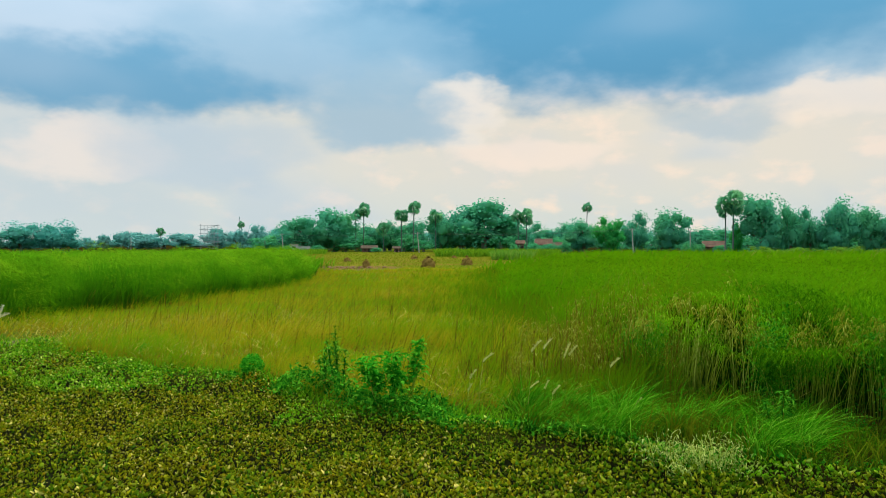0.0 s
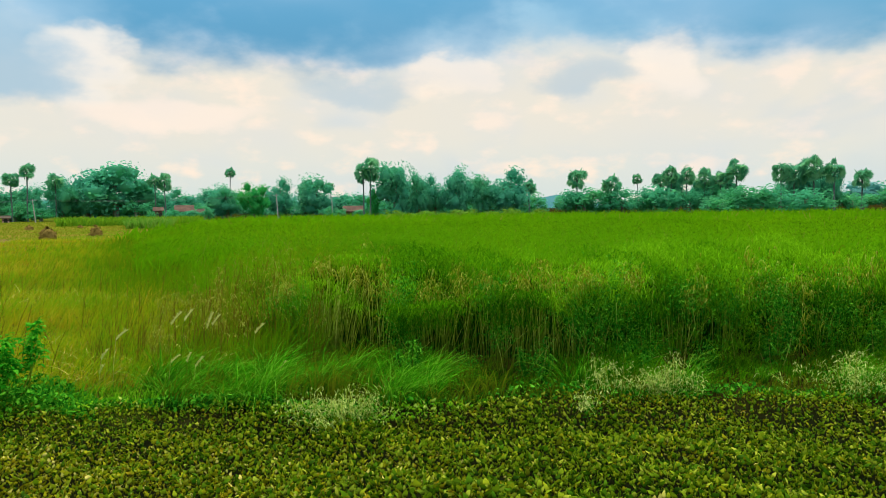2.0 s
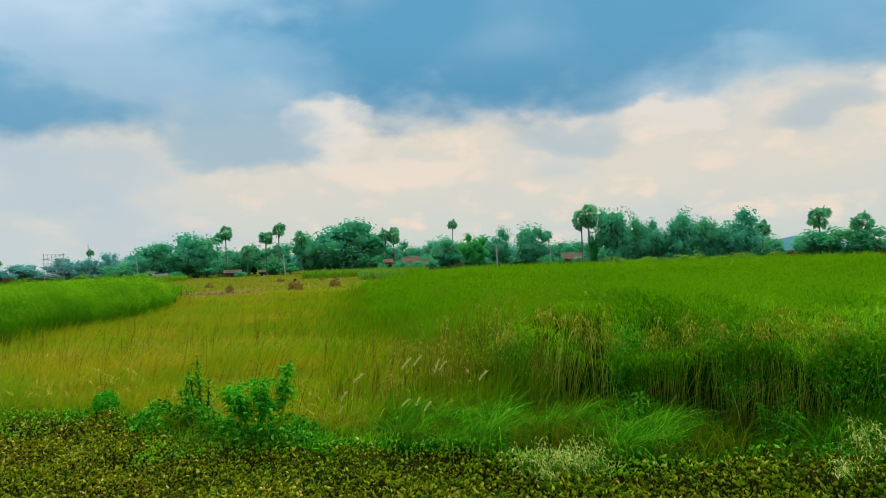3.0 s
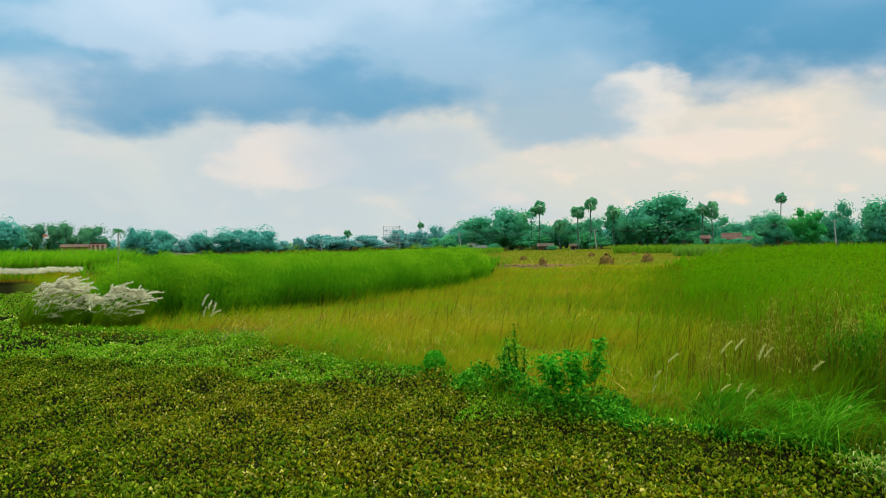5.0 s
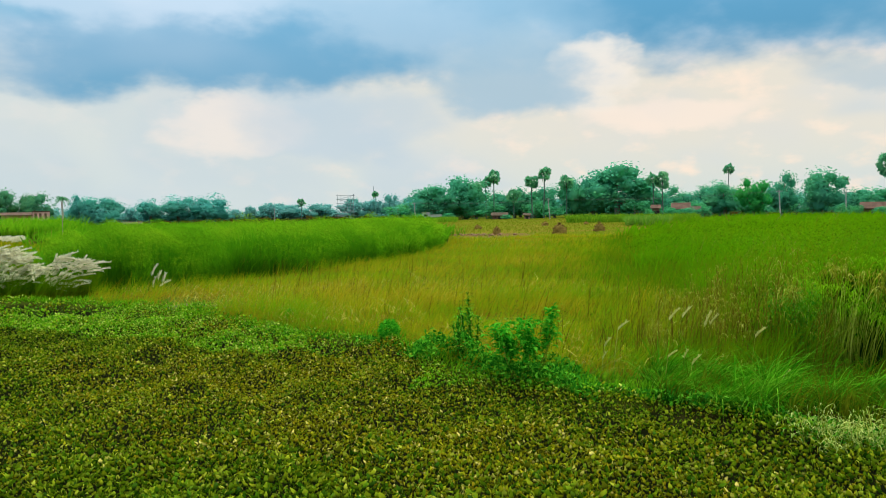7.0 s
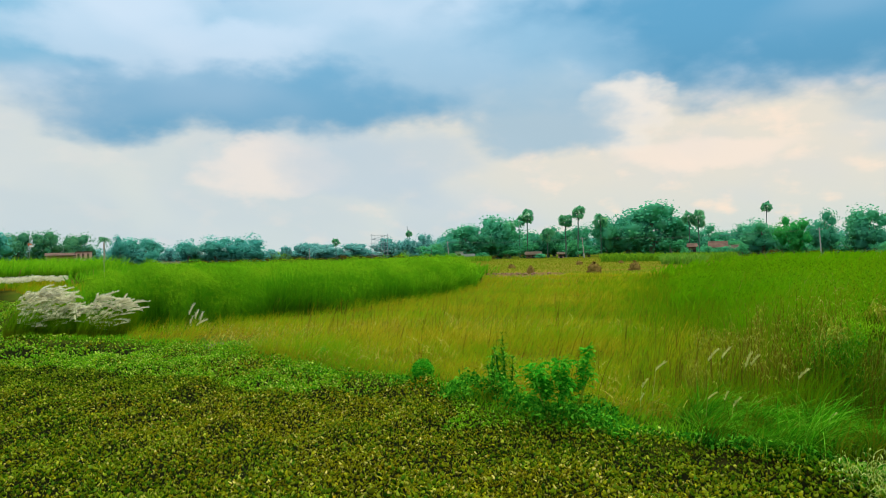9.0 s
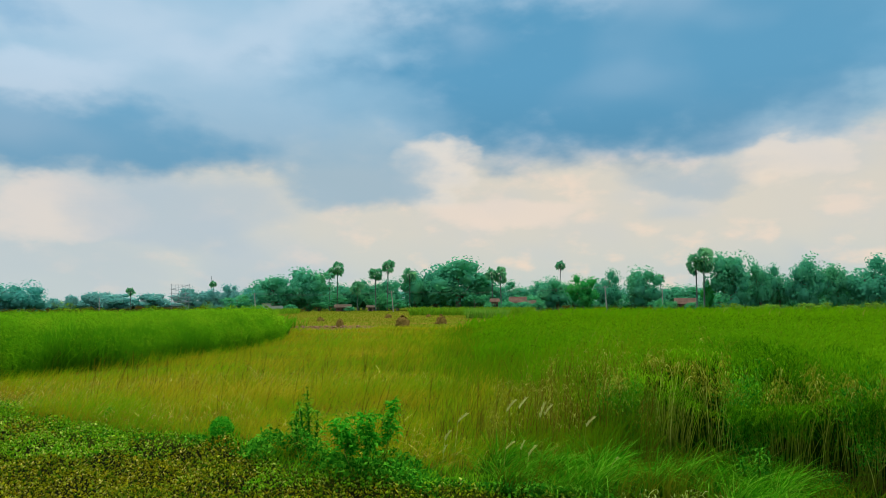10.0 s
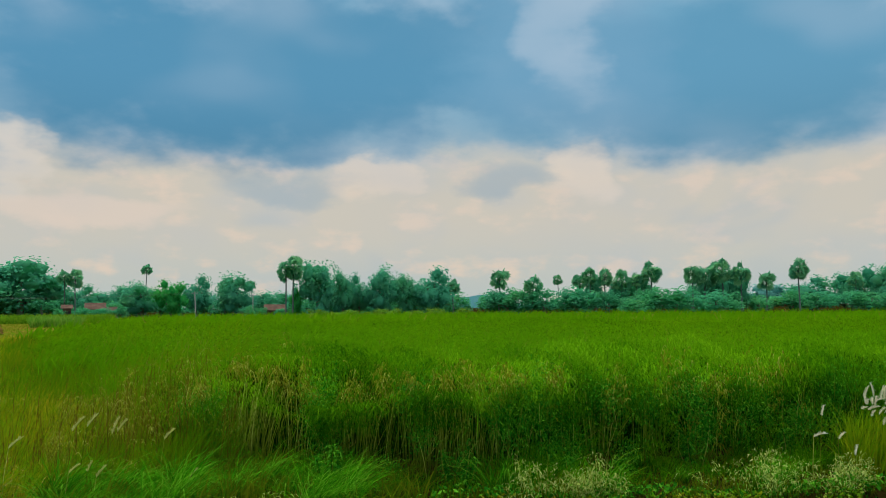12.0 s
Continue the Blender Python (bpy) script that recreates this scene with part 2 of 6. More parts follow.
M_TREE_BRIGHT = foliage("young_tree_leaf", [(0.03, 0.40, 0.10), (0.05, 0.45, 0.11), (0.09, 0.48, 0.10)], thin=0.45, rough=0.7, spec=0.0)
M_TREE_BLUE = foliage("haze_blue_tree_leaf", [(0.18, 0.50, 0.48), (0.20, 0.53, 0.49), (0.22, 0.56, 0.49)], thin=0.65, rough=0.8, spec=0.0)
M_TREE_FEATHERY = foliage("feathery_leaf", [(0.07, 0.31, 0.18), (0.10, 0.36, 0.19), (0.15, 0.42, 0.18)], thin=0.5, rough=0.7, spec=0.0)
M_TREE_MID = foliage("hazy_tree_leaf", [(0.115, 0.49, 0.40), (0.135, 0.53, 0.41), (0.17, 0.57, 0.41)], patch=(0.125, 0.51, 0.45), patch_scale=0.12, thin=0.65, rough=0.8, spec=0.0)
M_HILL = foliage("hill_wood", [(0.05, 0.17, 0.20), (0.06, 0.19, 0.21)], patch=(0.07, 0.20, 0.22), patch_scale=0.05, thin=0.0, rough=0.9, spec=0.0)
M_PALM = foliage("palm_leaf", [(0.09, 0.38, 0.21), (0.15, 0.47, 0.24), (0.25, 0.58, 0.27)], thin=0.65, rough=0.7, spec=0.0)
M_CROP = foliage("crop_leaf", [(0.10, 0.28, 0.015), (0.15, 0.33, 0.015), (0.20, 0.36, 0.015)], thin=0.3, rough=0.8, spec=0.0)
M_BANK = foliage("rough_grass_blade", [(0.04, 0.13, 0.003), (0.07, 0.19, 0.004), (0.16, 0.22, 0.008), (0.05, 0.15, 0.003)], base=(0.03, 0.05, 0.003), patch=(0.12, 0.15, 0.006), patch_scale=0.7, rough=0.8, spec=0.0, thin=0.3)
M_ROUGH = foliage("olive_grass_blade", [(0.10, 0.22, 0.003), (0.17, 0.28, 0.004), (0.28, 0.30, 0.006), (0.12, 0.26, 0.003)], base=(0.12, 0.12, 0.005), patch=(0.10, 0.27, 0.003), patch_scale=0.3, rough=0.8, spec=0.0, thin=0.3)
M_CROP_YELLOW = foliage("yellowing_crop_leaf", [(0.11, 0.32, 0.025), (0.16, 0.36, 0.035), (0.26, 0.41, 0.06)], thin=0.4, rough=0.8, spec=0.0)
M_BARK = plain("bark", (0.13, 0.14, 0.11), (0.22, 0.23, 0.18), 2.0, bump=0.5)
M_PALM_BARK = plain("palm_bark", (0.08, 0.12, 0.11), (0.13, 0.18, 0.16), 2.0)
M_PALE_BARK = plain("pale_palm_bark", (0.36, 0.35, 0.28), (0.48, 0.46, 0.38), 2.0)
M_CONCRETE = plain("weathered_concrete", (0.30, 0.30, 0.28), (0.42, 0.42, 0.39), 1.5, bump=0.2)
# steel lightened and blued, with the distance haze put into its colour
M_METAL = plain("haze_tinted_steel", (0.24, 0.31, 0.33), (0.32, 0.38, 0.40), 2.0, rough=0.5, spec=0.4)
M_WIRE = plain("wire", (0.10, 0.11, 0.12), (0.14, 0.15, 0.16), 2.0, rough=0.5)
M_ROOF = plain("red_roof", (0.075, 0.042, 0.029), (0.135, 0.082, 0.058), 0.8, bump=0.4)
M_BRICK = plain("red_brick", (0.10, 0.06, 0.042), (0.15, 0.09, 0.065), 0.9, bump=0.3)
M_MUDWALL = plain("mud_plaster", (0.30, 0.22, 0.16), (0.42, 0.33, 0.26), 0.8, bump=0.3)
M_THATCH = plain("old_thatch", (0.055, 0.042, 0.028), (0.10, 0.078, 0.052), 1.5, bump=0.5)
M_PINK = plain("pink_limewash", (0.52, 0.28, 0.24), (0.62, 0.38, 0.32), 0.8)
M_GREY = plain("grey_plaster", (0.34, 0.38, 0.36), (0.46, 0.48, 0.45), 0.8)
M_DARK = plain("dark_doorway", (0.02, 0.02, 0.02), (0.035, 0.03, 0.03), 2.0)
M_HAY = foliage("straw", [(0.17, 0.12, 0.03), (0.27, 0.19, 0.05), (0.12, 0.085, 0.02)], thin=0.1, rough=0.9, spec=0.0)
M_CLOD = plain("brown_clod", (0.14, 0.08, 0.04), (0.24, 0.14, 0.07), 3.0, bump=0.6)
M_FLAG = plain("orange_cloth", (0.62, 0.14, 0.05), (0.70, 0.20, 0.08), 2.0)
M_WHITE = plain("white_cloth", (0.70, 0.70, 0.68), (0.80, 0.80, 0.78), 2.0)


# ---- geometry tools ----
RNG = np.random.default_rng(7)


class Bag:
    """Collects four-sided faces with two numbers a corner, and turns them into one mesh."""

    def __init__(self):
        self.v, self.f, self.a, self.r, self.n = [], [], [], [], 0

    def add(self, v, f, along, rnd):
        self.v.append(v.reshape(-1, 3))
        self.f.append(f.reshape(-1, 4) + self.n)
        self.a.append(along.ravel())
        self.r.append(rnd.ravel())
        self.n += len(self.v[-1])

    def mesh(self, name, mat, smooth=True):
        me = bpy.data.meshes.new(name)
        v, f = np.concatenate(self.v).astype(np.float32), np.concatenate(self.f).astype(np.int32)
        me.vertices.add(len(v))
        me.vertices.foreach_set("co", v.ravel())
        me.loops.add(f.size)
        me.loops.foreach_set("vertex_index", f.ravel())
        me.polygons.add(len(f))
        me.polygons.foreach_set("loop_start", np.arange(0, f.size, 4, dtype=np.int32))
        me.polygons.foreach_set("use_smooth", np.full(len(f), smooth))
        for key, val in (("along", self.a), ("rnd", self.r)):
            me.attributes.new(key, "FLOAT", "POINT").data.foreach_set("value", np.concatenate(val).astype(np.float32))
        me.update(calc_edges=True)
        me.validate()
        me.materials.append(mat)
        return me


def blades(bag, base, height, width, lean_az, lean, rows=4, profile=None, fold=0.0, face=None, droop=0.0, rnd=None):
    """Leaf blades: from each base upwards by height, bent towards lean_az by lean times the height, as wide as the profile says."""
    base = np.asarray(base, float)
    n = len(base)
    height, width, lean_az, lean, droop = (np.broadcast_to(np.asarray(q, float), (n,)) for q in (height, width, lean_az, lean, droop))
    s = np.linspace(0, 1, rows)
    prof = np.interp(s, np.linspace(0, 1, len(profile)), profile) if profile is not None else np.maximum(0.06, (1 - s) ** 0.6)
    face = RNG.uniform(0, 2 * np.pi, n) if face is None else np.broadcast_to(face, (n,))
    rnd = RNG.uniform(0, 1, n) if rnd is None else rnd
    out = np.stack([np.sin(lean_az), np.cos(lean_az)], -1)
    mid = np.empty((n, rows, 3))
    mid[:, :, :2] = base[:, None, :2] + out[:, None, :] * (height * lean)[:, None, None] * (s ** 1.7)[None, :, None]
    mid[:, :, 2] = base[:, None, 2] + height[:, None] * (s[None] - droop[:, None] * s[None] ** 3)
    side = np.stack([np.cos(face), np.sin(face), np.zeros(n)], -1)
    cols = (-1, 0, 1) if fold else (-1, 1)
    w = 0.5 * width[:, None] * prof[None]
    v = np.stack([mid + side[:, None, :] * (c * w)[:, :, None] for c in cols], 2)
    if fold:
        up = np.stack([-np.sin(face), np.cos(face), np.full(n, 0.3)], -1)
        v[:, :, (0, 2)] += (up[:, None, :] * (fold * w)[:, :, None])[:, :, None, :]
    k = len(cols)
    idx = np.arange(n * rows * k).reshape(n, rows, k)
    f = np.stack([idx[:, :-1, :-1], idx[:, :-1, 1:], idx[:, 1:, 1:], idx[:, 1:, :-1]], -1)
    bag.add(v, f, np.broadcast_to(s[None, :, None], (n, rows, k)), np.broadcast_to(rnd[:, None, None], (n, rows, k)))


def leaves(bag, centre, size, rnd=None, up=0.4, slim=0.5, normal=None):
    """Small loose leaves: pointed four-sided faces, turned at random, or lying roughly across the normals given."""
    centre = np.asarray(centre, float)
    n = len(centre)
    size = np.broadcast_to(np.asarray(size, float), (n,))
    a = RNG.normal(size=(n, 3))
    a /= np.linalg.norm(a, axis=1)[:, None]
    if normal is not None:
        a = np.cross(normal + RNG.normal(0, 0.35, (n, 3)), a)
        a /= np.linalg.norm(a, axis=1)[:, None] + 1e-9
    b = RNG.normal(size=(n, 3)) + [0, 0, up] if normal is None else normal + RNG.normal(0, 0.35, (n, 3))
    b = np.cross(a, b)
    b /= np.linalg.norm(b, axis=1)[:, None] + 1e-9
    q = size[:, None]
    v = np.stack([centre - a * q * 0.5, centre + b * q * 0.5 * slim, centre + a * q * 0.5, centre - b * q * 0.5 * slim], 1)
    rnd = RNG.uniform(0, 1, n) if rnd is None else rnd
    bag.add(v, np.arange(4 * n).reshape(n, 4), np.full((n, 4), 1.0), np.broadcast_to(rnd[:, None], (n, 4)))


def tube(bag, points, radii, sides=6):
    """A tapered tube along points."""
    p, r = np.asarray(points, float), np.asarray(radii, float)
    m = len(p)
    d = np.gradient(p, axis=0)
    d /= np.linalg.norm(d, axis=1)[:, None] + 1e-9
    ref = np.where(np.abs(d[:, 2:3]) > 0.9, [[1.0, 0, 0]], [[0, 0, 1.0]])
    u = np.cross(d, ref)
    u /= np.linalg.norm(u, axis=1)[:, None]
    w = np.cross(d, u)
    an = np.linspace(0, 2 * np.pi, sides, endpoint=False)
    v = p[:, None] + r[:, None, None] * (np.cos(an)[None, :, None] * u[:, None] + np.sin(an)[None, :, None] * w[:, None])
    idx = np.arange(m * sides).reshape(m, sides)
    nxt = np.roll(idx, -1, 1)
    f = np.stack([idx[:-1], nxt[:-1], nxt[1:], idx[1:]], -1)
    bag.add(v, f, np.repeat(np.linspace(0, 1, m), sides), np.full(m * sides, RNG.uniform()))


def part(name, data, parent, label="", kind=""):
    ob = new(name, data)
    ob.parent = parent
    return tagged(ob, label, kind=kind)


def thing(name, label, category, m=None, group="", kind="", data=None):
    ob = new(name, data)
    if m is not None:
        ob.matrix_basis = m
    return tagged(ob, label, category, group, kind)


def box(bm, x0, x1, y0, y1, z0, z1):
    vs = [bm.verts.new((x, y, z)) for z in (z0, z1) for x, y in ((x0, y0), (x1, y0), (x1, y1), (x0, y1))]
    for q in ((3, 2, 1, 0), (4, 5, 6, 7), (0, 1, 5, 4), (1, 2, 6, 5), (2, 3, 7, 6), (3, 0, 4, 7)):
        bm.faces.new([vs[i] for i in q])


def solid(name, mat, build, bevel=0.0):
    bm = bmesh.new()
    build(bm)
    bmesh.ops.recalc_face_normals(bm, faces=bm.faces)
    if bevel:
        bmesh.ops.bevel(bm, geom=bm.edges[:], offset=bevel, segments=1, affect="EDGES")
    me = bpy.data.meshes.new(name)
    bm.to_mesh(me)
    bm.free()
    me.materials.append(mat)
    return me


def polar(az, d):
    return d * math.sin(radians(az)), d * math.cos(radians(az))


# ---- plan ----
def pond_edge(x):
    return np.interp(x, [-60, -36, -26, -19.5, -13, -9.4, -6, -3.4, -1.8, 0, 1.2, 3.2, 5.8, 9, 14, 30],
                     [62, 40, 28, 20.3, 18.8, 17.2, 14.7, 13.6, 11.2, 10.5, 9.6, 8.3, 7.4, 5.7, 3.5, -3.0])


def right_front(x):
    return np.interp(x, [2, 2.8, 3.7, 4.6, 5.3, 5.8, 6.4, 7.7, 9.1, 10.2, 16, 30, 120], [13.8, 12.8, 11.6, 10.7, 10.1, 9.4, 8.9, 8.5, 8.1, 7.6, 5.6, 1.0, -20.0])


def right_side(y):
    return np.interp(y, [9, 12.9, 18, 30, 60, 95, 160], [3.6, 3.1, 2.7, 3.2, 4.6, 9.5, 24.0])


def left_side(y):
    return np.interp(y, [22, 23.4, 26.5, 29, 33.5, 42, 52, 75, 160], [-15.5, -13.8, -13.0, -11.3, -10.6, -9.2, -9.6, -12.5, -40.0])


def in_right(x, y):
    return (y > right_front(x)) & (x + 0.9 * wave(x, y, 1.6, 51) + 0.03 * y * wave(x, y, 6.0, 52) > right_side(y))


def in_left(x, y):
    return (x + 0.7 * wave(x, y, 1.5, 53) + 0.02 * y * wave(x, y, 6.0, 54) < left_side(y)) & (y > 22) & (np.degrees(np.arctan2(x, y)) > -39.2 + 0.8 * np.sin(y * 0.3))


def in_pond(x, y):
    return y < pond_edge(x)


def wave(x, y, scale, seed):
    """Slow variation over the plan, about -1 to 1."""
    g = np.random.default_rng(seed)
    k = g.normal(size=(6, 2)) / scale
    ph = g.uniform(0, 6.28, 6)
    return sum(np.sin(x * a + y * b + c) for (a, b), c in zip(k, ph)) / 3.0


def ground_z(x, y):
    d = pond_edge(x) - y
    z = -0.22 * np.clip(d / 0.8, 0, 1)
    bank = np.clip((3.4 - y + 0.0 * x) / 2.4, 0, 1)
    bank = bank * bank * (3 - 2 * bank)
    return z + bank * 1.1 + 0.03 * wave(x, y, 2.5, 3) * (np.abs(y) < 80)


def scatter(n, az0, az1, d0, d1, power=1.0):
    """Points over a sector; power 1 is even over the ground, less is denser near by."""
    az = np.radians(RNG.uniform(az0, az1, n))
    d = (RNG.uniform(d0 ** (2 * power), d1 ** (2 * power), n)) ** (1 / (2 * power))
    return d * np.sin(az), d * np.cos(az), d


def on_ground(x, y):
    return np.stack([x, y, ground_z(x, y)], -1)


# ---- ground ----
def build_ground():
    m, t, b = material("soil_and_stubble", 0.95, 0.0)
    dry = node(t, "ShaderNodeAttribute", attribute_name="dry").outputs["Fac"]
    wet = node(t, "ShaderNodeAttribute", attribute_name="wet").outputs["Fac"]
    pos = node(t, "ShaderNodeNewGeometry").outputs["Position"]
    n1 = node(t, "ShaderNodeTexNoise", {"Vector": pos, "Scale": 0.09, "Detail": 5.0}).outputs["Fac"]
    n2 = node(t, "ShaderNodeTexNoise", {"Vector": pos, "Scale": 6.0, "Detail": 4.0}).outputs["Fac"]
    grass = blend(t, ramp01(t, n1, 0.35, 0.65), (0.06, 0.11, 0.008), (0.11, 0.13, 0.012))
    stubble = blend(t, ramp01(t, n1, 0.4, 0.6), (0.18, 0.15, 0.02), (0.12, 0.16, 0.010))
    col = blend(t, dry, grass, stubble)
    # dead brown litter under the stands, darkened further to paint the shade there
    col = blend(t, node(t, "ShaderNodeAttribute", attribute_name="shaded_litter").outputs["Fac"], col, blend(t, ramp01(t, n2, 0.35, 0.65), (0.018, 0.018, 0.003), (0.036, 0.028, 0.006)))
    col = blend(t, node(t, "ShaderNodeAttribute", attribute_name="soil").outputs["Fac"], col, (0.17, 0.095, 0.045))
    col = blend(t, wet, col, (0.010, 0.013, 0.004))
    hsv = node(t, "ShaderNodeHueSaturation", {"Value": maths(t, "MULTIPLY_ADD", n2, 0.8, 0.6), "Color": col})
    t.links.new(hsv.outputs[0], b.inputs["Base Color"])
    bump = node(t, "ShaderNodeBump", {"Strength": 0.5, "Distance": 0.05, "Height": n2})
    t.links.new(bump.outputs[0], b.inputs["Normal"])
    r = np.concatenate([np.arange(0, 30, 0.5), np.geomspace(30, 4500, 110)])
    a = np.radians(np.arange(0, 360, 2.0))
    x, y = r[:, None] * np.sin(a)[None], r[:, None] * np.cos(a)[None]
    v = np.stack([x, y, ground_z(x, y)], -1)
    idx = np.arange(x.size).reshape(x.shape)
    nx = np.roll(idx, -1, 1)
    f = np.stack([idx[:-1], idx[1:], nx[1:], nx[:-1]], -1)
    bag = Bag()
    bag.add(v, f, np.zeros(x.size), np.zeros(x.size))
    me = bag.mesh("ground", m)
    wetness = np.clip((pond_edge(x) - y + 0.3) / 0.6, 0, 1) * np.clip((y - 1.6) / 1.2, 0, 1)
    dryness = np.clip((y - 40) / 30, 0, 1) * np.clip((260 - y) / 80, 0, 1) * (x > left_side(y)) * (x < right_side(y) + 25)
    shaded_litter = np.clip((22 - y) / 3, 0, 1) * np.clip(x - 0.4, 0, 1) * np.clip((y - 3) / 2, 0, 1) * np.clip((40 - x) / 15, 0, 1) + in_right(x, y) + in_left(x, y)
    shaded_litter = np.clip(shaded_litter, 0, 1)
    soil = np.clip(2.0 - 1.6 * np.hypot((x + 8.6) / 4.5, (y - 78) / 7), 0, 1)
    for key, val in (("wet", wetness), ("dry", dryness), ("shaded_litter", shaded_litter), ("soil", soil)):
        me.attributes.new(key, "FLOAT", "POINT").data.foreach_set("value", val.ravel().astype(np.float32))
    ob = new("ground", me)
    tagged(ob, "flat field soil with stubble and low green growth", "ground", kind="structure")


build_ground()


# ---- water hyacinth on the pond ----
def hyacinth_leaf_set(bag, base, size, reach, rnd, rng_az, stalks=True, near=True):
    """Spoon-shaped leaves, each a little above the water on its stalk."""
    n = len(base)
    face = RNG.uniform(0, 2 * np.pi, n)
    top = base.copy()
    if stalks:
        blades(bag, base, size * reach, size * 0.14, rng_az, 0.35, rows=2, profile=[1, 0.7], rnd=rnd)
    top[:, 0] += np.sin(rng_az) * size * reach * 0.33
    top[:, 1] += np.cos(rng_az) * size * reach * 0.33
    top[:, 2] += size * reach * 0.96
    blades(bag, top, size, size * RNG.uniform(0.48, 0.84, n), rng_az, RNG.uniform(0.12, 0.90, n), rows=4 if near else 3, profile=[0.35, 1.0, 0.85, 0.12] if near else [0.45, 1.0, 0.25], face=face,
           droop=RNG.uniform(0.0, 0.45, n), rnd=rnd)


def build_hyacinth():
    mat_thing = thing("water_hyacinth_mat", "dense mat of olive and browning water hyacinth covering a pond", "water plants")
    green, old, fresh = Bag(), Bag(), Bag()
    for az0, az1, d0, d1, dens, big in ((-80, 85, 2.2, 5.0, 120, 1.2), (-85, -50, 5.0, 24, 12, 1.6), (66, 85, 5.0, 10, 40, 1.3), (-50, 66, 5.0, 6.6, 950, 0.80), (-50, 66, 6.6, 9, 1250, 0.64),
                                        (-50, 62, 9, 13, 1000, 0.56), (-50, 20, 13, 22, 720, 0.60), (-50, -26, 22, 50, 110, 0.9)):
        n = int(dens * math.pi * (d1 * d1 - d0 * d0) * (az1 - az0) / 360)
        x, y, d = scatter(n, az0, az1, d0, d1)
        keep = in_pond(x, y) & (y > 1.9 + 0.25 * wave(x, y, 0.5, 6)) & (ground_z(x, y) < 0.35)
        x, y, d = x[keep], y[keep], d[keep]
        edge = pond_edge(x) - y
        g = (edge + 0.5 * wave(x, y, 0.8, 5) < np.clip(-x * 0.33 - 0.4, 0.05, 6.0)) | (d > 21) | (wave(x, y, 0.7, 9) > 1.4)
        g &= RNG.uniform(0, 1, len(x)) < 0.72 + 0.3 * wave(x, y, 0.8, 11)
        # the older, browned growth lies out on the open water
        brown = np.interp(d, [5.0, 6.8, 8.5, 13, 18], [0.12, 0.20, 0.62, 0.75, 0.40]) * np.interp(x, [-15, -8, -1, 3], [0.3, 1.0, 1.0, 0.55]) + 0.28 * wave(x, y, 0.9, 7) + 0.15 * wave(x, y, 0.3, 10)
        b = (RNG.uniform(0, 1, len(x)) < brown) & ~g
        size = RNG.uniform(0.06, 0.115, len(x)) * big * np.where(b, 0.85, 1.0)
        lift = 0.07 * wave(x, y, 0.35, 8) + 0.04 + 0.16 * np.clip((4.5 - edge) / 3.5, 0, 1) * np.clip((-x - 5) / 4, 0, 1) * np.clip(0.5 + wave(x, y, 0.9, 12), 0, 1.5)
        base = on_ground(x, y) + np.stack([0 * x, 0 * x, lift], -1)
        lean = RNG.uniform(0, 2 * np.pi, len(x))
        rnd = np.clip(RNG.uniform(0, 1, len(x)), 0, 1)
        for bag, sel in ((old, b), (fresh, g), (green, ~g & ~b)):
            if sel.any():
                hyacinth_leaf_set(bag, base[sel], size[sel], RNG.uniform(0.6, 1.6, sel.sum()), rnd[sel], lean[sel], False, d0 < 6)
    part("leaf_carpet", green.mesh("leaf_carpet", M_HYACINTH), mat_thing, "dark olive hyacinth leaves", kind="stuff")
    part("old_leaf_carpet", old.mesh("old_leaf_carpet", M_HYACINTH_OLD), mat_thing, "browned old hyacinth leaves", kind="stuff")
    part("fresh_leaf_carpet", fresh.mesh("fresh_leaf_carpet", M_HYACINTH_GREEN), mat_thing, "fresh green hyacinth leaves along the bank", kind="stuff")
    # leaves that can be told apart, nearest the bank that the camera stands on
    kinds = []
    for k in range(8):
        bag = Bag()
        hyacinth_leaf_set(bag, np.zeros((1, 3)), RNG.uniform(0.06, 0.09, 1), RNG.uniform(1.4, 2.0, 1), RNG.uniform(0, 1, 1), RNG.uniform(0, 6.28, 1))
        kinds.append(bag.mesh("leaf", M_HYACINTH_OLD if k == 3 else M_HYACINTH))
    x, y, d = scatter(900, -34, 58, 5.4, 8.0)
    keep = in_pond(x, y + 0.3) & (y > 3.6)
    for i, (px_, py_) in enumerate(list(zip(x[keep], y[keep]))[:300]):
        ob = part("leaf", kinds[i % 8], mat_thing)
        ob.matrix_basis = pose(px_, py_, float(ground_z(px_, py_)) + 0.03, 0, 0, RNG.uniform(0, 360))


build_hyacinth()


# ---- tall grass ----
WIND = radians(80)


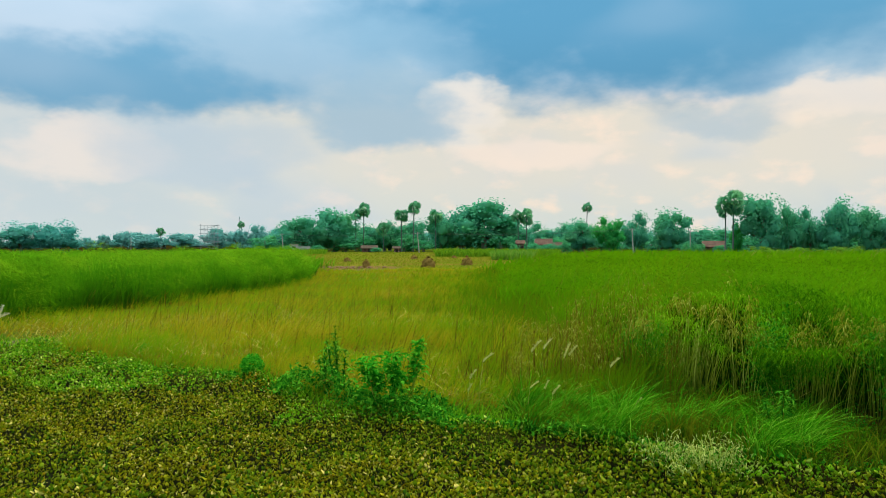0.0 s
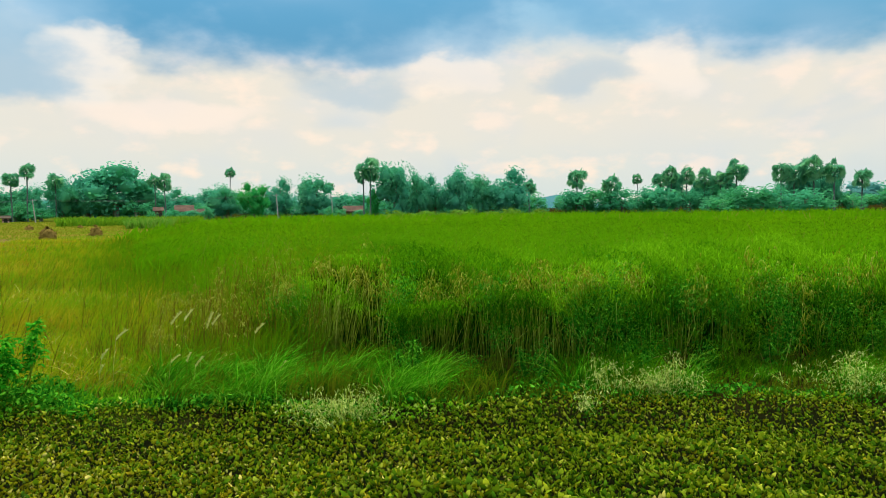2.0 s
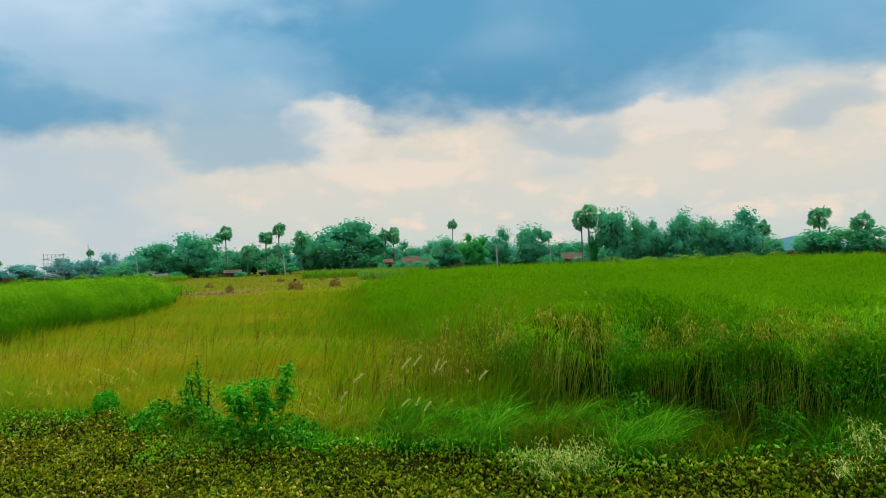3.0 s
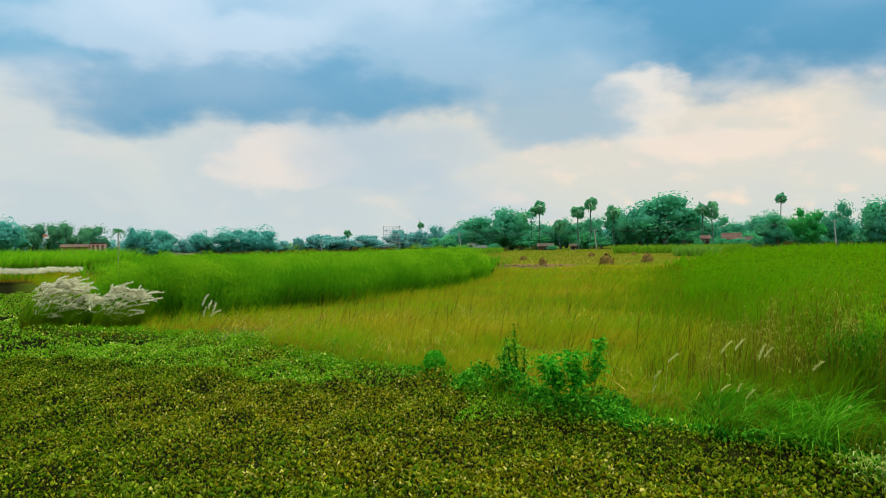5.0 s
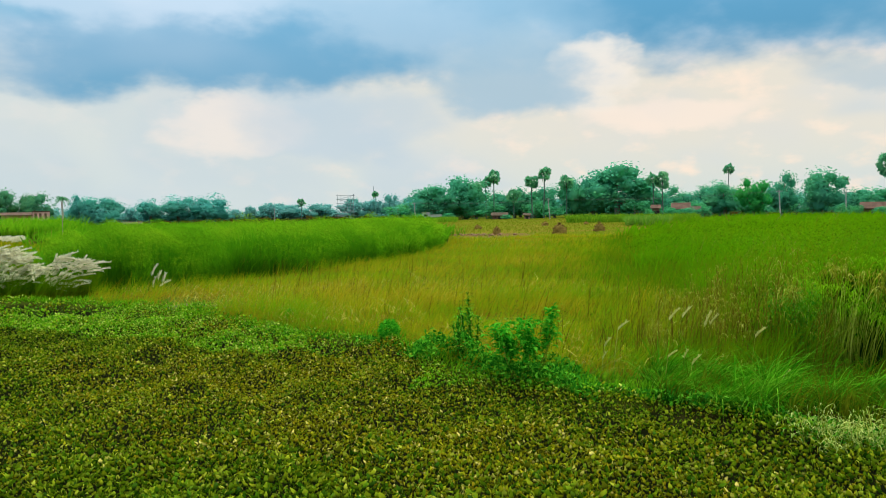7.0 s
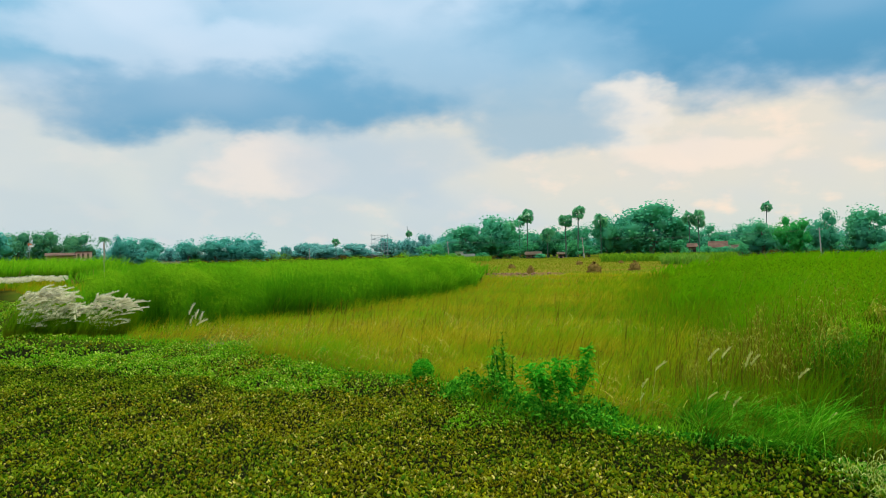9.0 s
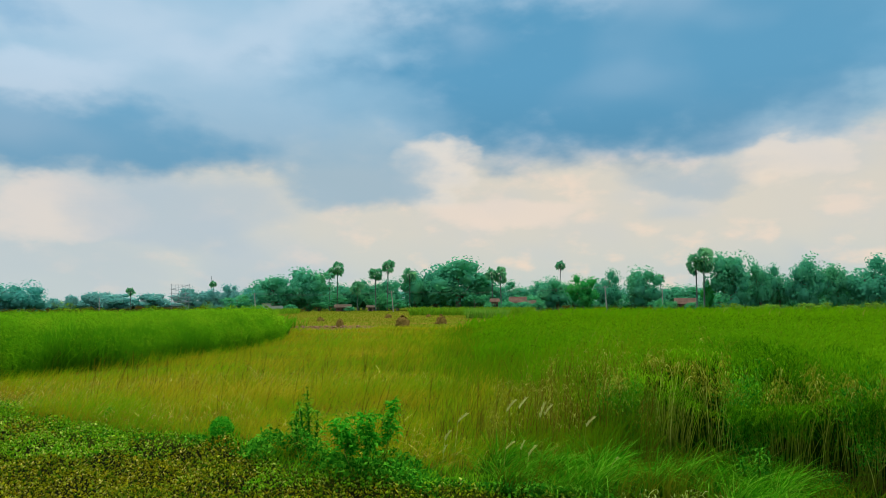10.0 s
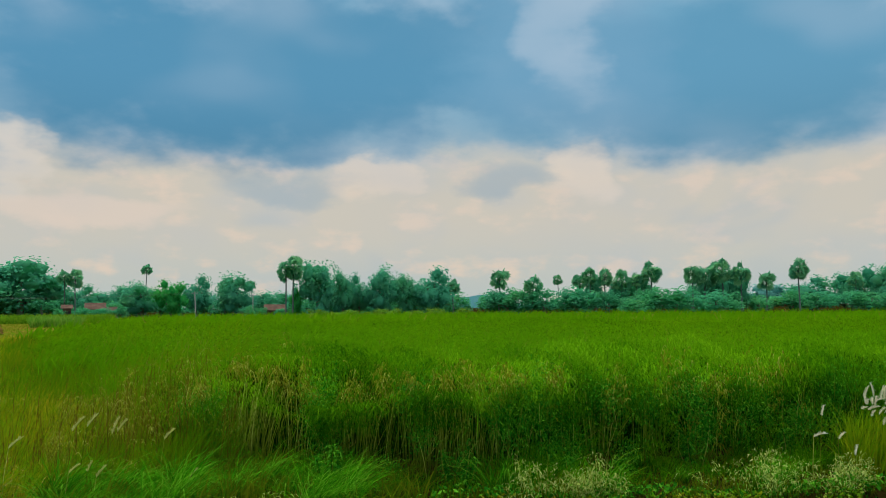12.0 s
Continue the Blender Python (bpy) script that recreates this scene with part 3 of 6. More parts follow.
def tall_grass(name, label, test, sectors, tall, dry_share=0.1, mat=None, middle=0.5):
    green, dry = Bag(), Bag()
    for az0, az1, d0, d1, n, w in sectors:
        x, y, d = scatter(n, az0, az1, d0, d1, 0.75)
        keep = test(x, y)
        x, y, d = x[keep], y[keep], d[keep]
        rim = np.mean([test(x + a, y + b) for a, b in ((1.5, 0), (-1.5, 0), (3, 0), (-3, 0), (-5, 0), (0, -1.5), (0, 1.5))], 0)
        keep = RNG.uniform(0.2, 1, len(x)) < rim
        x, y, d, rim = x[keep], y[keep], d[keep], rim[keep]
        h = tall * (0.5 + 0.5 * rim) * (1 + 0.09 * wave(x, y, 3.0, 21) + 0.09 * wave(x, y, 0.8, 22)) * RNG.uniform(0.8, 1.06, len(x))
        isdry = (RNG.uniform(0, 1, len(x)) + 0.12 * wave(x, y, 1.2, 23)) > 1 - dry_share
        lean_az = np.where(RNG.uniform(0, 1, len(x)) < 0.6, WIND + RNG.normal(0, 0.7, len(x)), RNG.uniform(0, 6.28, len(x)))
        tone = np.clip(middle + 0.22 * wave(x, y, 1.6, 24) + 0.18 * wave(x, y, 0.5, 25) + RNG.normal(0, 0.15, len(x)), 0, 1)
        for bag, s in ((green, ~isdry), (dry, isdry)):
            blades(bag, on_ground(x[s], y[s]), h[s], w * RNG.uniform(0.7, 1.3, s.sum()), lean_az[s], RNG.uniform(0.15, 0.8, s.sum()), rows=3,
                   profile=[0.7, 1, 0.8, 0.1], droop=RNG.uniform(0, 0.3, s.sum()), rnd=tone[s])
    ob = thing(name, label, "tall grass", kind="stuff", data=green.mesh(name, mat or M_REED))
    if dry.n:
        part("dry_blades", dry.mesh("dry_blades", M_REED_DRY), ob, "straw-coloured dry blades", kind="stuff")
    return ob


def leaf_tips(bag, x, y, z, w, tone, curl=1.0):
    """Short drooping strokes of leaf, as seen on the outside of a stand."""
    n = len(x)
    blades(bag, np.stack([x, y, z], -1), RNG.uniform(2.0, 7.0, n) * w * 2, w * RNG.uniform(0.7, 1.3, n), np.where(RNG.uniform(0, 1, n) < 0.55, WIND + RNG.normal(0, 0.7, n), RNG.uniform(0, 6.28, n)), RNG.uniform(0.4, 2.2, n), rows=3,
           profile=[0.6, 1, 0.1], droop=RNG.uniform(0.0, 1.6, n) * curl, rnd=np.clip(tone, 0, 1))


right_grass = tall_grass("tall_grass_field", "dense stand of tall green thatch grass taller than a person", lambda x, y: in_right(x, y) & (y > right_front(x) + 1.5),
                         [(5, 70, 11.5, 22, 34000, 0.015), (0, 72, 22, 50, 40000, 0.045), (0, 72, 50, 150, 20000, 0.19)], 1.82, 0.02)
tall_grass("tall_grass_field", "windblown stand of tall green grass beyond the golden field", in_left,
           [(-42, -8, 22, 45, 26000, 0.036), (-42, -6, 45, 150, 17000, 0.15)], 1.80, 0.03, M_REED_PALE, 0.30)
tall_grass("tall_grass_bank", "high bank of dense green grass before far sheds", lambda x, y: np.degrees(np.arctan2(x, y)) < -35.5 - 0.15 * (y - 90),
           [(-56, -34, 108, 150, 15000, 0.16)], 2.9, 0.0, M_REED_PALE)


def build_left_front():
    """The near flank of the windblown stand: billows of leaf, coloured darker lower down and inside, and the leaf tips
    that cover its top.
    """
    bag, inner = Bag(), Bag()

    def billow(x, y):
        return 1 + 0.16 * wave(x, y, 0.8, 37) + 0.09 * wave(x, y, 0.3, 38)

    n = 62000
    y = 22.0 + 34 * RNG.uniform(0, 1, n) ** 1.5
    deep = -0.2 + 6.5 * RNG.uniform(0, 1, n) ** 1.8
    x = left_side(y) - deep + 0.5 * wave(y, y, 0.7, 36)
    west = RNG.uniform(0, 1, n) < 0.28
    x = np.where(west, RNG.uniform(-19.0, -13.6, n), x)
    y = np.where(west, 22.3 + deep + 0.4 * wave(x, x, 0.5, 35), y)
    top = (1.15 + 0.80 * np.sqrt(np.clip((deep + 0.2) / 1.1, 0, 1))) * billow(x, y)
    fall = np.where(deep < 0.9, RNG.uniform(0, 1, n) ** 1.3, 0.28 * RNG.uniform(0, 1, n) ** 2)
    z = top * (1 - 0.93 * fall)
    # tones fall down the flank, painting in the shade under the billows
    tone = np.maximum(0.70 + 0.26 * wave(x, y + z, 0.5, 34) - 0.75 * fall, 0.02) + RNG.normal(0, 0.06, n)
    keep = np.degrees(np.arctan2(x, y)) > -39.0 + 0.5 * np.sin(y * 0.9)
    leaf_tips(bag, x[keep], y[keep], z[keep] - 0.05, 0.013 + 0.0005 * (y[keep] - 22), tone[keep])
    n = 7000
    y = 22.3 + 32 * RNG.uniform(0, 1, n) ** 1.4
    x = left_side(y) - RNG.uniform(0.3, 2.0, n)
    west = RNG.uniform(0, 1, n) < 0.3
    x = np.where(west, RNG.uniform(-18.6, -13.8, n), x)
    y = np.where(west, 22.9 + RNG.uniform(0, 2.0, n), y)
    # inner leaves keep to the darkest tones, as shade put into the colour
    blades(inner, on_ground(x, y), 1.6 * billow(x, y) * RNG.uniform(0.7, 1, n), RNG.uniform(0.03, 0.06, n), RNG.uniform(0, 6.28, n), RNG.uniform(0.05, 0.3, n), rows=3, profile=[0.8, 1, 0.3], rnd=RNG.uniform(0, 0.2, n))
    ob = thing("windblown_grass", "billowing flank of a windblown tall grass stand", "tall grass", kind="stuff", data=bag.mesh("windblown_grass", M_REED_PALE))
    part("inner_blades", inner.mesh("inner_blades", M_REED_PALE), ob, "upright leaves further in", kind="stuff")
    # the top of the other stand
    tips = Bag()
    x, y, d = scatter(42000, 2, 68, 12, 42, 0.6)
    keep = in_right(x, y) & (y > right_front(x) + 0.7)
    x, y, d = x[keep], y[keep], d[keep]
    z = 1.74 * (1 + 0.07 * wave(x, y, 0.8, 22) + 0.07 * wave(x, y, 3.0, 21)) * np.clip(0.75 + (x - right_side(y)) / 8, 0.6, 1) * RNG.uniform(0.9, 1.05, len(x))
    leaf_tips(tips, x, y, z, 0.003 + 0.00052 * d, 0.55 + 0.20 * wave(x, y, 1.2, 26) + RNG.normal(0, 0.06, len(x)))
    part("leaf_tips", tips.mesh("leaf_tips", M_REED), right_grass, "fine leaf tips over the stand", kind="stuff")


build_left_front()


# the front line of the thatch grass, by azimuth
FRONT_X = np.arange(2.0, 40.0, 0.05)
FRONT_AZ = np.degrees(np.arctan2(FRONT_X, right_front(FRONT_X)))
# how open the foot of the stand is, by azimuth: 1 is bare stems under a roof of leaves
OPEN_AZ = [11, 15, 16.5, 17.3, 22.3, 23.2, 24.8, 25.4, 30, 31.2, 32.5, 36, 38, 39, 43, 44.5, 48, 50, 66]
OPEN_BY = [0.1, 0.45, 0.8, 1.08, 1.0, 0.4, 0.35, 0.9, 0.9, 0.65, 0.95, 0.9, 0.6, 0.10, 0.10, 0.4, 0.4, 0.15, 0.15]


def at_front(az, deep):
    """The place at that azimuth, deep metres behind the front line of the stand."""
    x = np.interp(az, FRONT_AZ, FRONT_X)
    y = right_front(x)
    d = np.hypot(x, y)
    return x * (1 + deep / d), y * (1 + deep / d)


def build_reed_front():
    """The near face of the thatch grass: a roof of drooping leaves over bare stems, closed here and there by foliage down to the ground."""
    stems, leafy, inner, seeds = Bag(), Bag(), Bag(), Bag()

    def roof(x, deep):
        end = np.clip((x - 2.6) / 2.2, 0, 1)
        return (1.30 + 0.54 * np.sqrt(np.clip((deep + 0.5) / 1.9, 0, 1)) + 0.13 * wave(x, deep, 0.36, 31)) * (0.6 + 0.4 * end)

    # the roof and the foliage that hangs from it, thinned out where the foot is open
    n = 150000
    az = RNG.uniform(11.5, 67, n)
    opened = np.interp(az, OPEN_AZ, OPEN_BY)
    deep = -0.5 + 2.6 * RNG.uniform(0, 1, n) ** 1.4 + 0.35 * wave(az * 0.19, 0 * az, 0.34, 30)
    x, y = at_front(az, deep)
    top = roof(x, deep)
    z = top * (1 - (1 - 0.04 / top) * RNG.uniform(0, 1, n) ** 1.25)
    foot = 0.05 + opened * 1.22 + 0.30 * wave(x * 1.0, y * 0.3, 0.24, 32) + 0.12 * wave(x, z, 0.08, 39) + 0.25 * opened * np.clip(deep, -0.5, 1)
    share = 0.012 + 0.988 / (1 + np.exp(-(z - foot) / 0.06))
    share *= np.where(z < top - 0.22, np.clip(0.75 + 1.1 * wave(x, z * 1.3, 0.17, 41), 0.08, 1), 1)
    share *= np.where(deep > 0.6, np.clip(1 - (top - z) / 0.5, 0.05, 1), 1)
    keep = in_right(x + 0.8, y + 1.6) & (RNG.uniform(0, 1, n) < share * np.clip((az - 11.5 + wave(az, z * 4, 0.5, 40)) / 4.5, 0, 1))
    az, deep, x, y, z, top = (q[keep] for q in (az, deep, x, y, z, top))
    n = len(az)
    # light on the roof and shade beneath it are put into the leaf tones
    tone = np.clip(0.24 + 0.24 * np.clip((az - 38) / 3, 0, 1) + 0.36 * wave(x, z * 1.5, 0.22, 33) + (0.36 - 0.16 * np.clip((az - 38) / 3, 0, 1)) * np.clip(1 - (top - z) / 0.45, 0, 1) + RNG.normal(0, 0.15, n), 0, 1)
    out = np.where(RNG.uniform(0, 1, n) < 0.5, WIND + RNG.normal(0, 0.8, n), np.radians(az + 180) + RNG.normal(0, 1.2, n))
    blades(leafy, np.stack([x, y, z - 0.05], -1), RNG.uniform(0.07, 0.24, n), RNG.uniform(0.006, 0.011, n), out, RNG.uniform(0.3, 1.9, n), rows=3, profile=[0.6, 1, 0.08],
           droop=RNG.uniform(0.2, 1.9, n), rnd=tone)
    # bare stems, fanned out from their clumps
    mid = RNG.uniform(12.5, 66, 190)
    mid = mid[RNG.uniform(0, 1, 190) < np.interp(mid, OPEN_AZ, OPEN_BY) + 0.1]
    per = 8
    n = per * len(mid)
    fan = RNG.normal(0, 1, n)
    deep = np.repeat(RNG.uniform(-0.15, 0.7, len(mid)), per) + RNG.normal(0, 0.10, n)
    x, y = at_front(np.repeat(mid, per) + 0.55 * fan, deep)
    lean = 0.12 * fan + np.repeat(RNG.normal(0.06, 0.10, len(mid)), per) + RNG.normal(0, 0.03, n)
    # stems set further back take the darkest tone more often, as painted shade
    blades(stems, np.stack([x, y, ground_z(x, y) - 0.03], -1), roof(x, deep) * RNG.uniform(0.7, 0.98, n), RNG.uniform(0.005, 0.011, n), np.where(lean > 0, 1.57, -1.57) + RNG.normal(0, 0.4, n), np.abs(lean) + 0.01, rows=5,
           profile=[1, 0.95, 0.9, 0.8, 0.5], face=RNG.normal(-0.5, 0.35, n), rnd=np.clip(RNG.uniform(0, 1, n) - 0.25 * (deep > 0.5), 0, 1))
    # broken stems that lean across the openings
    n = 60
    az = RNG.uniform(17, 64, n)
    x, y = at_front(az, RNG.uniform(-0.35, 0.1, n))
    blades(stems, np.stack([x, y, ground_z(x, y) + RNG.uniform(-0.02, 0.5, n)], -1), RNG.uniform(0.2, 0.8, n), 0.008, RNG.choice([1.4, 1.6, -1.4], n) + RNG.normal(0, 0.3, n), RNG.uniform(0.6, 1.8, n), rows=5,
           profile=[1, 1, 0.9, 0.7, 0.3], face=-0.5)
    # leaves that sprawl over the bank before the stand
    n = 9000
    az = np.where(RNG.uniform(0, 1, n) < 0.75, RNG.uniform(38, 67, n), RNG.uniform(13, 38, n))
    x, y = at_front(az, RNG.uniform(-1.3, 0.15, n))
    keep = (wave(x, y, 0.28, 35) > -0.25) & (y > pond_edge(x) + 0.3)
    x, y = x[keep], y[keep]
    n = len(x)
    blades(leafy, on_ground(x, y), (0.30 + 0.22 * wave(x, y, 0.35, 36)).clip(0.1) * RNG.uniform(0.5, 1.4, n), RNG.uniform(0.006, 0.012, n), RNG.uniform(0, 6.28, n), RNG.uniform(0.2, 1.5, n), rows=4,
           profile=[0.7, 1, 0.7, 0.1], droop=RNG.uniform(0.1, 0.9, n), rnd=np.clip(0.45 + 0.3 * wave(x, y, 0.4, 37) + RNG.normal(0, 0.15, n), 0, 1))
    # leaves further in, coloured near-black to paint the shade of the hollows
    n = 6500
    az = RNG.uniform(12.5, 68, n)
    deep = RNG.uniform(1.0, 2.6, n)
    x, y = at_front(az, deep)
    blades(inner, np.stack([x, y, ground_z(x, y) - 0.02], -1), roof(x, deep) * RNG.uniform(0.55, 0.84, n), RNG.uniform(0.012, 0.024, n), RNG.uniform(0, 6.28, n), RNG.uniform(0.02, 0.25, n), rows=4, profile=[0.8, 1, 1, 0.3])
    # pale seed heads over the top
    x, y, d = scatter(16000, 8, 68, 10.5, 24, 0.7)
    keep = in_right(x, y) & (y > right_front(x) + 0.3)
    x, y = x[keep], y[keep]
    leaves(seeds, np.stack([x, y, RNG.uniform(1.55, 1.92, len(x))], -1), RNG.uniform(0.02, 0.05, len(x)), slim=0.28)
    ob = thing("reed_stand", "front of the tall grass with bare straw stems under drooping green leaves", "tall grass", kind="stuff", data=stems.mesh("stems", M_STEM))
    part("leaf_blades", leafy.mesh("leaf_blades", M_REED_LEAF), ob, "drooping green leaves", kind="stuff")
    part("inner_blades", inner.mesh("inner_blades", M_REED_INNER), ob, "inner leaves coloured dark as shade in the hollows", kind="stuff")
    part("seed_heads", seeds.mesh("seed_heads", M_REED_PALE), ob, "pale fine seed heads", kind="stuff")
    # bunches of dry leaves that hang from the roof: azimuth, height, spread along the front, spread in height
    dry = Bag()
    for a0, z0, sa, sz in ((14.8, 1.42, 1.0, 0.12), (18.4, 1.68, 1.1, 0.08), (20.2, 1.62, 0.6, 0.10), (21.6, 1.42, 1.1, 0.20), (22.8, 1.52, 0.7, 0.15), (26.3, 1.42, 1.2, 0.16), (28.5, 1.46, 1.2, 0.14), (31.0, 1.55, 0.8, 0.10),
                           (33.6, 1.42, 1.3, 0.18), (36.2, 1.55, 1.2, 0.14), (38.6, 1.58, 1.2, 0.10), (41.5, 1.46, 1.0, 0.14), (46.0, 1.42, 1.0, 0.14), (50.5, 1.36, 1.5, 0.18), (54.0, 1.28, 1.3, 0.18), (58.0, 1.32, 1.5, 0.18), (53.2, 0.45, 0.25, 0.22)):
        n = int(150 * sa)
        knot = RNG.normal(0, 1, (7, 2))[RNG.integers(0, 7, n)]
        az = a0 + 0.5 * sa * knot[:, 0] + RNG.normal(0, 0.28 * sa, n)
        x, y = at_front(az, RNG.uniform(-0.66, -0.3, n))
        z = z0 - 0.12 + 1.2 * sz * knot[:, 1] + RNG.normal(0, 0.6 * sz, n)
        blades(dry, np.stack([x, y, z], -1), RNG.uniform(0.06, 0.17, n), RNG.uniform(0.007, 0.013, n), RNG.choice([1.3, 1.5, -1.3], n) + RNG.normal(0, 0.5, n), RNG.uniform(0.2, 1.3, n), rows=4, profile=[0.5, 1, 0.8, 0.1],
               droop=RNG.uniform(0.8, 2.4, n), face=RNG.normal(-0.5, 0.6, n))
    part("dry_leaf_blades", dry.mesh("dry_leaf_blades", M_TASSEL), ob, "dry brown and straw-coloured hanging leaves", kind="stuff")


build_reed_front()


def build_transition():
    """Waist-high olive grass where the golden field passes into the tall stand."""
    bag = Bag()
    n = 46000
    y = 10.8 + RNG.uniform(0, 59, n) * RNG.uniform(0, 1, n)
    q = RNG.uniform(-4.2, 6.0, n) * (0.6 + y / 40)
    x = right_side(y) + q
    keep = (y > pond_edge(x) + 1.2) & (RNG.uniform(0, 1, n) < np.clip(1 + q / (4.2 * (0.6 + y / 40)), 0.05, 1) * np.clip(2.2 - q / (3.0 * (0.6 + y / 40)), 0, 1))
    keep &= ~((x > 3.0) & (y < right_front(x) + 3.0))
    x, y, q = x[keep], y[keep], q[keep]
    h = np.clip(1.0 + 0.2 * q, 0.4, 1.85) * RNG.uniform(0.55, 1.08, len(x)) * (1 + 0.2 * wave(x, y, 0.5, 91))
    blades(bag, on_ground(x, y), h, (0.008 + 0.0011 * (y - 10)) * RNG.uniform(0.6, 1.3, len(x)), WIND + RNG.normal(0, 1.1, len(x)), RNG.uniform(0.1, 0.6, len(x)), rows=3, profile=[0.8, 1, 0.1],
           droop=RNG.uniform(0, 0.25, len(x)))
    thing("rough_grass", "waist-high olive grass between golden field and tall stand", "grass", kind="stuff", data=bag.mesh("rough_grass", M_ROUGH))


build_transition()


def build_stand_edge():
    """Tall olive and brown grass where the stand runs out towards the golden field."""
    bag, dry = Bag(), Bag()
    n = 11000
    az = RNG.uniform(6.5, 17.5, n)
    deep = -0.8 + 3.6 * RNG.uniform(0, 1, n)
    x, y = at_front(np.maximum(az, 8.3), deep)
    x -= np.clip(8.3 - az, 0, 9) * 0.22
    keep = y > pond_edge(x) + 1.4
    x, y, az = x[keep], y[keep], az[keep]
    h = np.interp(az, [6.5, 10, 13, 15.5, 17.5], [0.55, 0.95, 1.4, 1.4, 0.8]) * RNG.uniform(0.45, 1.1, len(x)) * (1 + 0.18 * wave(x, y, 0.3, 92))
    isdry = RNG.uniform(0, 1, len(x)) < 0.22 + 0.12 * wave(x, y, 0.4, 93)
    for g, k in ((bag, ~isdry), (dry, isdry)):
        c = int(k.sum())
        blades(g, on_ground(x[k], y[k]), h[k], RNG.uniform(0.006, 0.012, c), WIND + RNG.normal(0, 1.1, c), RNG.uniform(0.1, 0.75, c), rows=4, profile=[0.8, 1, 0.8, 0.1], droop=RNG.uniform(0, 0.5, c))
    ob = thing("rough_grass", "tall olive grass at the ragged end of the tall stand", "grass", kind="stuff", data=bag.mesh("rough_grass", M_ROUGH))
    part("dry_leaf_blades", dry.mesh("dry_leaf_blades", M_STALK), ob, "brown dry stalks", kind="stuff")
    # thin straight stems, and curled dry leaves on some of them
    stems, curls = Bag(), Bag()
    n = 420
    az = RNG.uniform(1.5, 17.5, n)
    d = 11.6 + 5.0 * RNG.uniform(0, 1, n) ** 1.5
    x, y = d * np.sin(np.radians(az)), d * np.cos(np.radians(az))
    h = np.interp(az, [1.5, 6, 10, 14], [0.6, 0.85, 1.3, 1.65]) * RNG.uniform(0.6, 1.12, n)
    lean = RNG.normal(0.05, 0.10, n)
    blades(stems, on_ground(x, y), h, RNG.uniform(0.005, 0.010, n), np.where(lean > 0, 1.57, -1.57), np.abs(lean), rows=4, profile=[1, 0.9, 0.8, 0.5], face=RNG.normal(-0.2, 0.4, n))
    for i in np.nonzero((az > 5.5) & (RNG.uniform(0, 1, n) < 0.55))[0]:
        k = int(RNG.integers(8, 24))
        up = h[i] * RNG.uniform(0.55, 1.0, k)
        p = np.stack([x[i] + lean[i] * up + RNG.normal(0, 0.05, k), np.full(k, y[i] - 0.03) + RNG.normal(0, 0.05, k), ground_z(x[i], y[i]) + up], -1)
        blades(curls, p, RNG.uniform(0.05, 0.15, k), RNG.uniform(0.006, 0.011, k), RNG.choice([1.4, 1.6, -1.4], k) + RNG.normal(0, 0.5, k), RNG.uniform(0.3, 1.3, k), rows=4, profile=[0.5, 1, 0.8, 0.1],
               droop=RNG.uniform(0.6, 2.2, k), face=RNG.normal(-0.3, 0.6, k))
    part("stems", stems.mesh("stems", M_STALK), ob, "thin straight brown stems", kind="stuff")
    part("curled_leaf_blades", curls.mesh("curled_leaf_blades", M_TASSEL), ob, "curled straw-coloured dry leaves", kind="stuff")


build_stand_edge()


def climber(x, y, z, r):
    """A tangle of small-leaved creeper hung on the stems."""
    ob = thing("creeper", "tangle of blue-green creeper hanging on the tall grass", "creeper", pose(x, y, 0), group="creepers")
    lv, vine = Bag(), Bag()
    n = int(9000 * r * r) + 200
    d = RNG.normal(size=(n, 3)) * [r * 0.6, r * 0.35, r * 0.55] + RNG.normal(size=(8, 3))[RNG.integers(0, 8, n)] * [r * 0.35, r * 0.1, r * 0.4]
    leaves(lv, np.maximum(d + [0, 0, z], [-9, -9, 0.03]), RNG.uniform(0.03, 0.062, n), up=1.5, slim=0.30)
    for k in range(4):
        tube(vine, [(RNG.normal(0, r * 0.4), 0.05, -0.05), (RNG.normal(0, r * 0.4), 0, z * 0.6), tuple(d[k] + [0, 0, z])], [0.004, 0.004, 0.003], 4)
    part("vine", vine.mesh("vine", M_STEM), ob)
    part("foliage", lv.mesh("foliage", M_CREEPER), ob)


# azimuth, height, half width
for az, z, r in ((14.6, 1.0, 0.20), (16.0, 0.95, 0.24), (16.4, 0.55, 0.20), (23.9, 1.25, 0.30), (24.1, 0.85, 0.28), (24.4, 0.45, 0.22), (31.3, 1.18, 0.26), (31.6, 0.62, 0.20), (36.9, 1.10, 0.30), (38.2, 0.75, 0.26),
                 (40.4, 1.15, 0.42), (41.6, 0.78, 0.38), (42.6, 0.40, 0.30), (45.4, 1.18, 0.34), (48.6, 0.92, 0.28), (51.6, 1.12, 0.38), (52.4, 0.70, 0.30), (55.6, 0.98, 0.40), (58.4, 0.60, 0.34), (60.6, 0.95, 0.36), (63.6, 0.9, 0.4),
                 (34.4, 0.22, 0.20), (29.0, 0.18, 0.16), (46.8, 0.25, 0.24)):
    px_, py_ = at_front(az, -0.42)
    climber(float(px_), float(py_), z, r)


